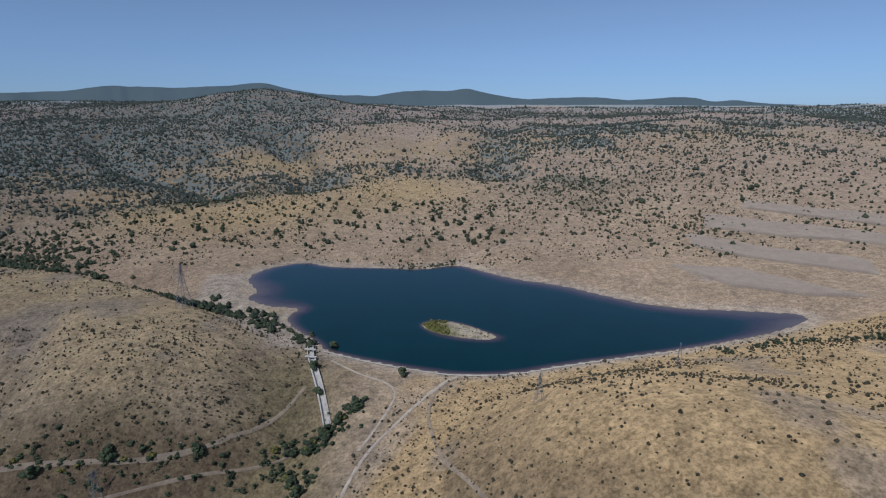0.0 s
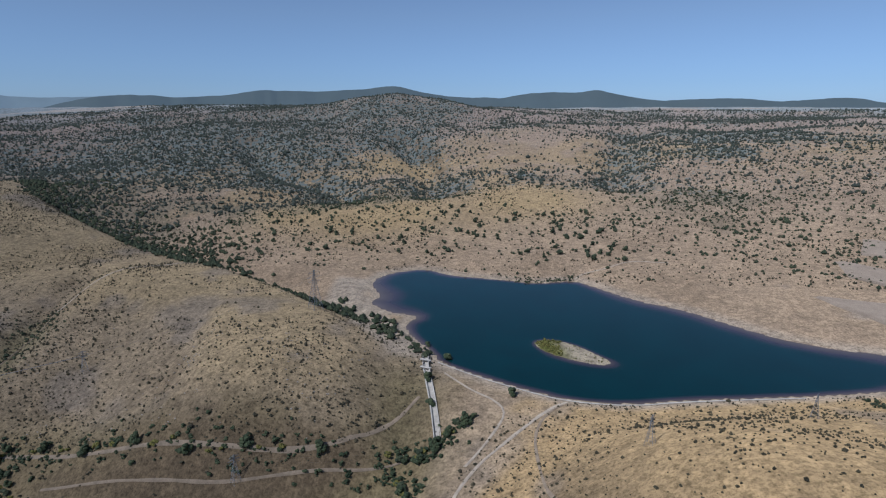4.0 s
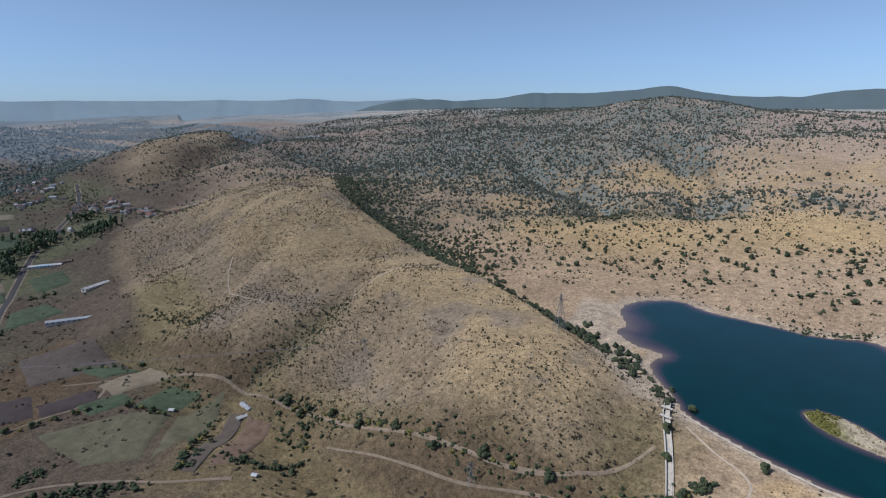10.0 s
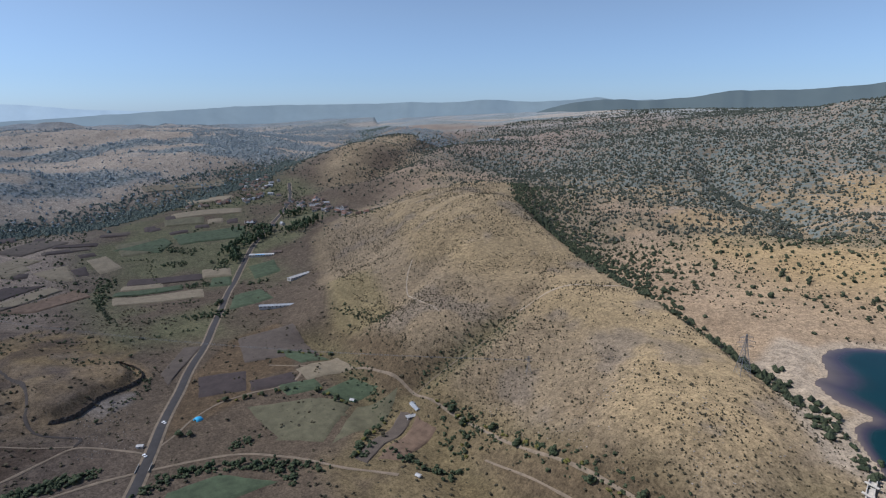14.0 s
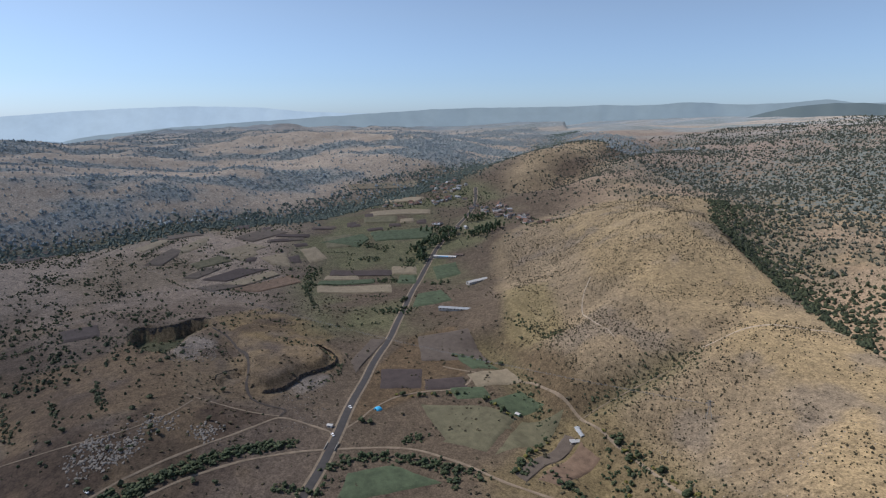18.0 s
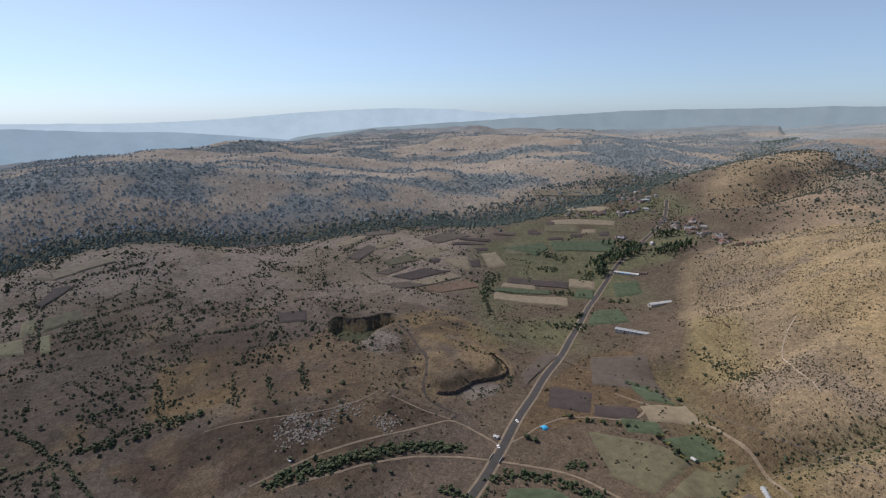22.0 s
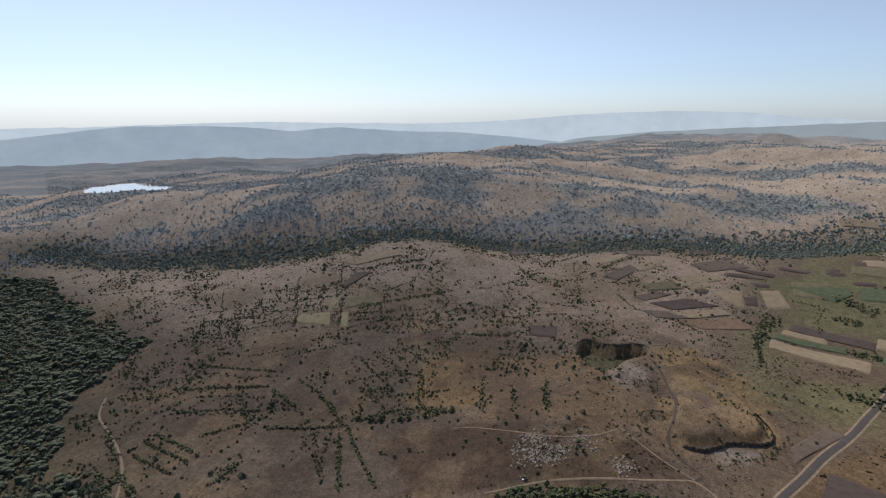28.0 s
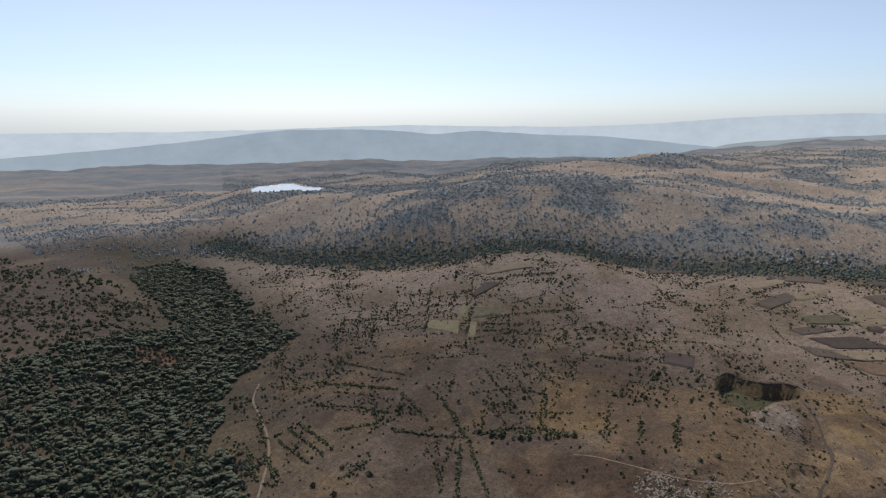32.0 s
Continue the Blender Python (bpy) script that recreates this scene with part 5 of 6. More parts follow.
# the island's plants
x, y = strewn(620, -14, 32, 312, 345)
m = inside(x, y, ISLAND) & (off_line(x, y, ISLAND + ISLAND[:1]) > 1.4) & (rng.uniform(0, 1, len(x)) < np.where(x < 4, 1.0, 0.22))
spread("island_plants", "green reeds and bushes on the small island", "shrubs", x[m], y[m], rng.uniform(0.7, 1.9, m.sum()) * np.where(x[m] < 4, 1.25, 0.75), SMALL, YELLOWISH)


def along(lines, gap, loose):
    """Places strung out along lines."""
    xs, ys = [], []
    for line in lines:
        for (ax, ay), (bx, by) in zip(line, line[1:]):
            n = max(2, int(math.hypot(bx - ax, by - ay) / gap))
            f = (np.arange(n) + rng.uniform(0, 1, n)) / n
            xs.append(ax + (bx - ax) * f + rng.normal(0, loose, n))
            ys.append(ay + (by - ay) * f + rng.normal(0, loose, n))
    return np.concatenate(xs), np.concatenate(ys)


HEDGES = [[(-322, -391), (-363, -329)], [(-363, -329), (-299, -246)], [(-363, -329), (-403, -402)], [(-350, -325), (-282, -271)], [(-269, -484), (-260, -408)], [(-257, -485), (-247, -404)], [(-238, -473), (-230, -405)],
          [(-218, -463), (-195, -400)], [(-210, -482), (-187, -422)], [(-305, -493), (-344, -423)], [(-333, -547), (-383, -452)], [(-388, -568), (-415, -476)]]
HEDGES += [[(-232, -363), (-266, -366)], [(-377, -324), (-404, -310), (-425, -282), (-431, -248)], [(-475, -346), (-483, -317), (-445, -291)], [(-282, -435), (-320, -414)], [(-325, -393), (-346, -349)]]
HEDGES_WEST = [[(-464, -702), (-515, -641), (-560, -599)], [(-582, -479), (-621, -505)], [(-591, -448), (-630, -478)], [(-493, -879), (-437, -780)], [(-471, -607), (-553, -696)], [(-550, -575), (-665, -673)], [(-551, -504), (-700, -606)], [(-470, -686), (-526, -640), (-530, -550)], [(-596, -347), (-609, -280), (-641, -256)],
               [(-286, -595), (-331, -524)], [(-366, -434), (-364, -393)], [(-586, -481), (-608, -363)], [(-546, -394), (-505, -310), (-469, -296)], [(-303, -338), (-344, -349)], [(-489, -248), (-431, -214)], [(-509, -181), (-446, -158)], [(-497, -213), (-447, -191)]]
x, y = along(HEDGES, 1.7, 0.9)
spread("hedgerows", "dark straight hedgerows between the dry pastures", "hedge", x, y, rng.uniform(2.2, 4.4, len(x)), MEDIUM, OAK)
x, y = along(HEDGES_WEST, 3.6, 2.0)
spread("hedgerows", "loose lines of bushes along old field edges", "hedge", x, y, rng.uniform(2.0, 4.2, len(x)), MEDIUM, OAK)
OLD_EDGES = [[(-380, -539), (-386, -498), (-406, -462)], [(-355, -515), (-374, -460)], [(-334, -508), (-363, -436)], [(-304, -488), (-321, -448), (-344, -421)], [(-301, -407), (-333, -410)], [(-555, -690), (-455, -585)], [(-581, -669), (-539, -645)], [(-625, -682), (-579, -636)], [(-563, -739), (-453, -617)], [(-631, -666), (-589, -625)], [(-578, -590), (-523, -550)], [(-648, -603), (-574, -543)], [(-489, -960), (-518, -909)], [(-483, -616), (-532, -566)], [(-449, -682), (-495, -655)], [(-495, -655), (-449, -570)], [(-690, -465), (-731, -475)], [(-550, -429), (-563, -390)], [(-501, -558), (-535, -516)], [(-501, -327), (-434, -291)]]
OLD_EDGES += [[(-342, -323), (-300, -286)], [(-433, -360), (-395, -334)], [(-336, -346), (-284, -290)], [(-255, -517), (-282, -521), (-319, -514)], [(-324, -541), (-351, -544)], [(-302, -573), (-322, -566)], [(-508, -251), (-440, -221)], [(-515, -181), (-439, -155)], [(-477, -203), (-434, -185)], [(-641, -179), (-589, -169)], [(-808, 115), (-798, 149)], [(-745, 89), (-737, 119)], [(-772, -350), (-870, -313)], [(-949, -305), (-1081, -267)], [(-751, -289), (-771, -216)], [(-853, -184), (-812, -145)], [(-816, -96), (-765, -21)], [(-925, -32), (-830, 4)], [(-971, 53), (-953, 103)], [(-677, -50), (-651, -15)]]
BUSHY_EDGES = [[(-256, -543), (-239, -506), (-225, -475)], [(-214, -456), (-202, -408)], [(-211, -484), (-193, -435)], [(-380, -330), (-384, -306)], [(-404, -298), (-421, -278), (-426, -246)], [(-355, -546), (-385, -566), (-414, -585)], [(-244, -375), (-269, -366)], [(-379, -441), (-365, -392)], [(-654, -905), (-712, -844)], [(-621, -544), (-547, -487)], [(-583, -498), (-614, -440)], [(-568, -483), (-594, -430)], [(-602, -498), (-699, -406)], [(-711, -570), (-780, -490)], [(-592, -337), (-620, -265)], [(-817, 10), (-704, 20)], [(-941, -232), (-997, -211)]]
x, y = along(BUSHY_EDGES, 1.5, 2.2)
spread("hedgerows", "thick dark hedges along the edges of old plots", "hedge", x, y, rng.uniform(2.0, 4.6, len(x)), MEDIUM, OAK)
x, y = along(OLD_EDGES, 2.6, 1.6)
spread("hedgerows", "thin lines of dark bushes along terrace edges", "hedge", x, y, rng.uniform(1.5, 3.2, len(x)), FAR + MEDIUM[:4], OAK)
lines = []
for k in range(34):
    p, q, a, n = rng.uniform(-720, -260), rng.uniform(-720, -230), rng.choice([0.95, 2.45]) + rng.normal(0, 0.16), rng.uniform(25, 95)
    if not inside(np.array([p]), np.array([q]), FOREST)[0] and p < -0.35 * q - 470 + 0.9 * (-q):
        lines.append([(p, q), (p + n * math.cos(a), q + n * math.sin(a))])
x, y = along(lines, 3.0, 1.3)
m = ~inside(x, y, FOREST) & ~inside(x, y, PIT) & (off_line(x, y, [(-170, -392), (-229, -468), (-257, -545), (-292, -605)]) > 6)
spread("hedgerows", "broken rows of bushes between the old dry plots", "hedge", x[m], y[m], rng.uniform(1.6, 3.4, m.sum()), FAR + MEDIUM[:4], OAK)
x, y = along([[(-700, -720 + 34 * k), (-860, -650 + 30 * k)] for k in range(-6, 6)], 7, 2.5)
spread("hedgerows", "faint lines of bushes dividing narrow strips of land", "hedge", x, y, rng.uniform(1.8, 3.2, len(x)), SMALL, OAK)
x, y = along([[(-322, -150), (-335, -126), (-350, -105), (-367, -78), (-380, -47), (-378, -15)]], 0.45, 3.2)
spread("ditch_trees", "dense dark trees filling the curved ditch", "trees", x, y, rng.uniform(2.8, 5.8, len(x)), MEDIUM, GREENWOOD)
x, y = along([[(-311, 207), (-254, 205), (-218, 209), (-179, 207), (-134, 205), (-102, 211)], [(-306, 199), (-258, 183)], [(-110, 205), (-82, 210), (-57, 218), (-38, 238)], [(-436, 190), (-345, 176)], [(-556, 227), (-466, 239), (-443, 228)]], 1.1, 5.0)
spread("stream_bushes", "green bushes along the valley stream", "shrubs", x, y, rng.uniform(1.6, 3.8, len(x)), MEDIUM, GREENWOOD)
x, y = along([[(-340, 5), (-346, 34), (-336, 61), (-316, 80), (-294, 86)], [(-330, 70), (-312, 92), (-296, 106)], [(-286, 148), (-262, 160), (-248, 182)], [(-327, -29), (-315, 0)], [(-311, 144), (-293, 128)], [(-365, 82), (-359, 62)]], 1.0, 2.8)
spread("garden_trees", "dense dark green trees round the irrigated plots", "trees", x, y, rng.uniform(2.6, 5.0, len(x)), MEDIUM, GREENWOOD)
x, y = along([[(-79, 219), (-59, 207), (-51, 198)], [(-73, 226), (-50, 228), (-36, 239)], [(-61, 197), (-57, 184)]], 1.0, 2.2)
spread("dam_thicket", "green willows and bushes below the dam", "shrubs", x, y, rng.uniform(1.8, 4.2, len(x)), MEDIUM, GREENWOOD)
x, y = along([[(151, 285), (196, 300), (226, 277), (289, 278)]], 1.6, 4.5)
spread("bank_bushes", "band of green bushes at the lake's head", "shrubs", x, y, rng.uniform(2.0, 4.0, len(x)), MEDIUM, OAK)
x, y = along([[(-905, 203), (-931, 212), (-961, 239), (-960, 285)], [(-930, 232), (-950, 262)], [(-905, 205), (-872, 206)], [(-939, 305), (-948, 335), (-931, 371)], [(-925, 320), (-930, 350)], [(-1049, 335), (-1029, 369)], [(-1010, 250), (-980, 300)]], 1.7, 6)
spread("poplar_grove", "tall dark poplars grouped beside the village road", "trees", x, y, rng.uniform(4.5, 7.0, len(x)), SPIRE, POPLAR)
x, y = along([[(-924, 101), (-918, 137)], [(-817, 114), (-800, 158)], [(-771, 189), (-770, 213)], [(-676, 97), (-667, 137)], [(-901, 29), (-800, 12)], [(-995, 116), (-954, 160)], [(-856, 177), (-899, 186)]], 1.1, 6)
spread("roadside_clumps", "dense dark clumps of trees among the irrigated fields", "trees", x, y, rng.uniform(3, 6.5, len(x)), MEDIUM, GREENWOOD)
STREETS = [[(-1214, 197), (-1219, 242), (-1216, 317)], [(-1500, 395), (-1370, 387), (-1300, 370), (-1240, 343), (-1217, 396)], [(-1153, 388), (-1087, 390), (-1032, 399), (-988, 417), (-869, 433)], [(-1115, 412), (-1028, 427), (-974, 439)], [(-1033, 280), (-1007, 311)], [(-1074, 279), (-985, 277)]]
x, y = strewn(3600, -1560, -850, 170, 470)
m = (off_line(x, y, STREETS[0]) < 40) | (off_line(x, y, STREETS[1]) < 55) | (off_line(x, y, STREETS[2]) < 26)
m &= rng.uniform(0, 1, len(x)) < 0.7
spread("village_trees", "dark trees among the village houses", "trees", x[m], y[m], rng.uniform(2.5, 5, m.sum()), MEDIUM, POPLAR)
x, y = along([[(-668, 95), (-692, 22)], [(-720, 103), (-785, 122)], [(-814, 42), (-814, 136)], [(-627, 105), (-625, 22)], [(-737, 175), (-731, 232)], [(-839, 87), (-965, 88)], [(-987, 93), (-1093, 227)]], 5, 2)
spread("field_hedges", "green hedges between irrigated fields", "hedge", x, y, rng.uniform(2, 4.5, len(x)), MEDIUM, GREENWOOD)


# trees and bushes that stand singly, with trunk, limbs and crown
def tree(height, width, mat, label, lumps):
    top = new("tree")
    bm = bmesh.new()
    beam(bm, (0, 0, -0.3), (0.05 * height, 0, 0.55 * height), 0.045 * height, 0.018 * height, 7)
    part("trunk", bm, BARK, top)
    for k in range(3):
        bm = bmesh.new()
        a = 2.1 * k + rng.uniform(0, 0.6)
        beam(bm, (0.02 * height, 0, 0.28 * height), (0.24 * width * math.cos(a), 0.24 * width * math.sin(a), 0.62 * height), 0.02 * height, 0.008 * height, 5)
        part("limb", bm, BARK, top)
    v, f = crown(lumps, height / width * 0.9, 0.3)
    ob = sheet("crown", v * width, f, mat, False)
    ob.parent = top
    tagged(top, label, "tree", "trees of the valley")
    return top


KINDS = [tree(5.5, 5.0, GREENWOOD, "round green broadleaf tree on the valley floor", 12), tree(7.5, 5.5, GREENWOOD, "tall full green tree beside the stream", 14),
         tree(4.2, 4.4, OAK, "low dark oak tree standing in dry pasture", 11), tree(6.0, 4.0, POPLAR, "slender green tree at a field edge", 12), tree(3.4, 3.6, YELLOWISH, "small bush-like tree with yellowing leaves", 9)]
spots = []
for lines, kinds, gap in (
    ([[(-502, 141), (-484, 170), (-468, 188)], [(-439, 70), (-426, 99), (-420, 133)], [(-407, 144), (-375, 152), (-372, 158)], [(-339, 172), (-311, 139), (-292, 125)]], (-2, -1, 0), 5.0),
    ([[(-675, 91), (-646, 129)], [(-350, 14), (-348, 34), (-337, 61), (-319, 81)], [(-328, 6), (-306, -3)]], (-2, -2), 4.5),
    ([[(-300, 205), (-262, 211), (-217, 207), (-175, 206)], [(-168, 204), (-134, 205), (-101, 211)], [(-322, 205), (-284, 208)]], (-1, -4, 4), 8.5),
    ([[(-73, 220), (-56, 224), (-38, 237)], [(-48, 234), (-59, 217)], [(-68, 209), (-56, 194)], [(-257, 189), (-285, 206)]], (-1, -3, 1), 3.0),
    ([[(-376, -332), (-390, -300), (-432, -242)]], (-4, -3), 6.0),
):
    xs, ys = along(lines, gap, 1.2)
    spots += [(p, q, kinds[int(n) % len(kinds)]) for n, (p, q) in enumerate(zip(xs, ys))]
for p, q in [(-383, -328), (-385, -314), (-408, -294), (-424, -286), (-427, -270), (-433, -263), (-434, -251), (-433, -162), (-493, -342), (-433, -380), (-620, -374), (-635, -308), (-616, -272), (-601, -229), (-688, -293), (-659, -235), (-621, -156), (-438, -222), (-477, -203), (-543, -205), (-563, -274), (-535, -155), (-692, 56), (-419, -77), (-453, -10), (-538, 41), (-583, 26), (-492, 215), (-448, 213)]:
    spots.append((p, q, 2))
for p, q in [(-791, 17), (-785, 12), (-861, 2), (-863, -7), (-709, 138), (-704, 133), (-714, 142), (-62, 301), (-78, 318), (-66, 270), (-60, 251), (-20, 262), (-395, 44), (-399, 38)]:
    spots.append((p, q, 1 if p < -700 else 0))
while len(spots) < 290:
    p, q = rng.uniform(-720, -330), rng.uniform(-420, -60)
    if dry_land(np.array([p]), np.array([q]))[0] and not inside(np.array([p]), np.array([q]), MOUND)[0]:
        spots.append((p, q, 2))
for n, (p, q, kind) in enumerate(spots):
    m = Matrix.Translation((p, q, ground_at(p, q))) @ Matrix.Rotation(rng.uniform(0, 6.28), 4, "Z")
    s = rng.uniform(0.7, 1.15)
    ob = copy_thing(KINDS[kind], m)
    ob.scale = (s, s, s * rng.uniform(0.85, 1.15))
for ob in KINDS:
    for o in (*ob.children_recursive, ob):
        bpy.data.objects.remove(o)


# ---- rubble ----
def stones(name, label, places, size):
    x, y = places
    z = ground_height(x, y)
    v, f = [], []
    for k, (p, q, h) in enumerate(zip(x, y, z)):
        w = ICO_V * rng.uniform(0.6, 1.3, (12, 1)) * rng.uniform(*size) * np.array((1, 0.8, 0.6))
        v.append(w + (p, q, h + 0.15))
        f.append(ICO_F + 12 * k)
    return tagged(sheet(name, np.concatenate(v), np.concatenate(f), ROCK, False), label, "stones", kind="stuff")


heap = rng.integers(0, 24, 520)
x, y = rng.normal(-386, 14, 24)[heap] + rng.normal(0, 3.2, 520), rng.normal(-138, 16, 24)[heap] + rng.normal(0, 3.2, 520)
x2, y2 = np.r_[rng.normal(-403, 6, 110), rng.normal(-415, 7, 120)], np.r_[rng.normal(-78, 5, 110), rng.normal(-114, 8, 120)]
stones("rubble", "heaps of pale broken stones on the bare slope", (np.r_[x, x2], np.r_[y, y2]), (0.35, 1.5))
x, y = strewn(300, -590, -535, -125, -85)
stones("rubble", "pale quarry spoil and broken stone", (x, y), (0.3, 1.0))
x, y = strewn(160, -470, -400, -24, 12)
stones("rubble", "scattered pale debris beside the road", (x, y), (0.25, 0.7))
x, y = strewn(900, -340, -90, 212, 300)
m = patchy(x, y, 22, 31) > 0.6
stones("rubble", "grey stones among the shrubs on the hillside", (x[m], y[m]), (0.2, 0.6))


# ---- quarry faces ----
def quarry_face(line, top, foot, label):
    """A broken rock face along a line, leaning and jagged, with a rough crest."""
    pts = np.array(swing(line, 1), float)
    run = np.r_[0, np.cumsum(np.hypot(*np.diff(pts, axis=0).T))]
    at = np.arange(0, run[-1], 1.1)
    x, y = np.interp(at, run, pts[:, 0]), np.interp(at, run, pts[:, 1])
    tx, ty = np.gradient(x), np.gradient(y)
    n = np.hypot(tx, ty)
    tall = np.minimum(1, np.minimum(at, run[-1] - at) / 9)
    f = np.linspace(0, 1, 7)[None]
    jut = (1 - f) * 2.6 + rng.normal(0, 0.42, (len(at), 7)) + 1.6 * (patchy(at, at * 0, 7, 61) - 0.5)[:, None]
    z = ground_height(x, y)[:, None] + foot + f * (top - foot) * tall[:, None] + rng.normal(0, 0.25, (len(at), 7)) * (f > 0)
    v = np.stack([x[:, None] + (ty / n)[:, None] * jut, y[:, None] - (tx / n)[:, None] * jut, z], -1)
    i, j = np.meshgrid(np.arange(len(at) - 1), np.arange(6), indexing="ij")
    q = np.stack([i * 7 + j, (i + 1) * 7 + j, (i + 1) * 7 + j + 1, i * 7 + j + 1], -1).reshape(-1, 4)
    return tagged(sheet("quarry_face", v.reshape(-1, 3), q, DARK_ROCK, False), label, "rock face", kind="structure")


DARK_ROCK = surface("dark_quarry_rock", (0.095, 0.080, 0.066), 0.95, 2.0, 0.5, 1.3, 0.2)
quarry_face([(-465, -46), (-466, -29), (-475, -16), (-495, -5), (-503, 11), (-514, 26), (-528, 31), (-554, 24), (-574, 10)], 3.4, -5.0, "dark broken quarry face round the mound")
quarry_face([(-589, -171), (-623, -182), (-655, -177), (-640, -146), (-681, -115), (-664, -97)], 0.6, -6.5, "dark shaded wall of the quarry pit")
quarry_face([(-473, -71), (-485, -81), (-504, -80), (-521, -57)], 0.6, -3.5, "low broken bank beside the quarry track")
x, y = along([[(-582, -26), (-563, -8), (-553, 20), (-509, 32)], [(-513, 37), (-488, 21), (-471, -1)], [(-622, -163), (-592, -174)], [(-556, -135), (-589, -117)]], 2.0, 3.0)
spread("quarry_bushes", "dark bushes along the quarry's edges", "shrubs", x, y, rng.uniform(1.8, 3.8, len(x)), MEDIUM, OAK)


# ---- dam spillway ----
spill = new("spillway")
line = np.array([(-74, 296), (-71, 284), (-66, 270), (-61, 257), (-56, 243), (-52, 231)], float)
dense = np.stack([np.interp(np.linspace(0, 5, 26), range(6), line[:, c]) for c in (0, 1)], 1)
way = np.gradient(dense, axis=0)
way /= np.linalg.norm(way, axis=1)[:, None]
out = np.stack([-way[:, 1], way[:, 0]], 1)
bedz = np.minimum.accumulate(ground_height(dense[:, 0], dense[:, 1]) + 0.5)
for name, lo, hi, z0, z1, mat, label in (("chute_floor", -1.35, 1.35, -0.6, 0.15, CONCRETE, "pale concrete chute floor"), ("side_wall", -1.75, -1.35, -0.8, 1.3, CONCRETE, ""), ("side_wall", 1.35, 1.75, -0.8, 1.3, CONCRETE, "")):
    bm = bmesh.new()
    rows = [[bm.verts.new((*(p + o * w), z + h)) for w, h in ((lo, z0), (hi, z0), (hi, z1), (lo, z1))] for p, o, z in zip(dense, out, bedz)]
    for r0, r1 in zip(rows, rows[1:]):
        for k in range(4):
            bm.faces.new((r0[k], r0[(k + 1) % 4], r1[(k + 1) % 4], r1[k]))
    bm.faces.new(rows[0])
    bm.faces.new(rows[-1][::-1])
    bmesh.ops.recalc_face_normals(bm, faces=bm.faces)
    part(name, bm, mat, spill, label)
for k, (p, q) in enumerate(((-72.5, 290), (-70, 280))):
    bm = boxed(-3.2, -0.8, 0, 3.2, 0.8, 0.35)
    bmesh.ops.transform(bm, matrix=Matrix.Translation((p, q, ground_at(p, q) + 1.7)) @ Matrix.Rotation(radians(-8), 4, "Z"), verts=bm.verts)
    part("bridge_slab", bm, CONCRETE, spill, "grey slab bridging the chute")
tagged(spill, "weathered concrete spillway chute below the dam", "spillway")
wall = ribbon("trim", [(p, q) for p, q in ((-66, 294), (-40, 280), (-12, 269), (8, 263), (38, 265), (65, 276), (125, 293))], 1.3, CONCRETE, "pale concrete edge along the dam's waterline", 0.5, "dam edge")


# ---- sheds and houses ----
def gabled(name, x, y, turn, length, width, eave, ridge, wall_mat, roof_mat, label, category, doors=0, windows=0, blue=0.0, group=""):
    """A building with a pitched roof, its long side along its own x."""
    top = new(name)
    z = min(ground_at(x + dx, y + dy) for dx in (-3, 3) for dy in (-3, 3))
    top.matrix_world = pose(x, y, z, 0, 0, turn)
    a, b = length / 2, width / 2
    bm = bmesh.new()
    v = box(bm, -a, -b, -1.5, a, b, eave)
    bm.faces.new([bm.verts.new(c) for c in ((a - 0.01, -b, eave), (a - 0.01, b, eave), (a - 0.01, 0, ridge - 0.1))])
    bm.faces.new([bm.verts.new(c) for c in ((-a + 0.01, b, eave), (-a + 0.01, -b, eave), (-a + 0.01, 0, ridge - 0.1))])
    part("wall", bm, wall_mat, top)
    for s in (-1, 1):
        bm = bmesh.new()
        cs = [(-a - 0.4, s * (b + 0.5), eave - 0.2), (a + 0.4, s * (b + 0.5), eave - 0.2), (a + 0.4, 0, ridge), (-a - 0.4, 0, ridge)]
        lo = [bm.verts.new(c) for c in cs]
        hi = [bm.verts.new((c[0], c[1], c[2] + 0.15)) for c in cs]
        bm.faces.new(lo)
        bm.faces.new(hi[::-1])
        for k in range(4):
            bm.faces.new((lo[k], hi[k], hi[(k + 1) % 4], lo[(k + 1) % 4]))
        bmesh.ops.recalc_face_normals(bm, faces=bm.faces)
        roof = part("roof", bm, roof_mat, top)
        if blue and s < 0:
            strip = boxed(-a * 0.5, 0, 0, a * blue, 0.1, 0.06)
            bmesh.ops.transform(strip, matrix=Matrix.LocRotScale((0, -b - 0.4, eave - 0.02), Euler((math.atan2(ridge - eave, b + 0.5), 0, 0)), (1, (b + 0.2) / 0.1, 1)), verts=strip.verts)
            part("roof_strip", strip, BLUE_SHEET, roof, "bright blue sheeting")
    for k in range(windows):
        for s in (-1, 1):
            c = -a + (k + 0.5) * length / windows
            part("window", boxed(c - 0.6, s * b - 0.03, eave * 0.35, c + 0.6, s * b + 0.03, eave * 0.8), DARK_HOLE, top)
    for k in range(doors):
        part("door", boxed(-a - 0.04, -0.9, 0, -a + 0.02, 0.9, min(2.3, eave - 0.2)), DARK_HOLE, top)
    return tagged(top, label, category, group)


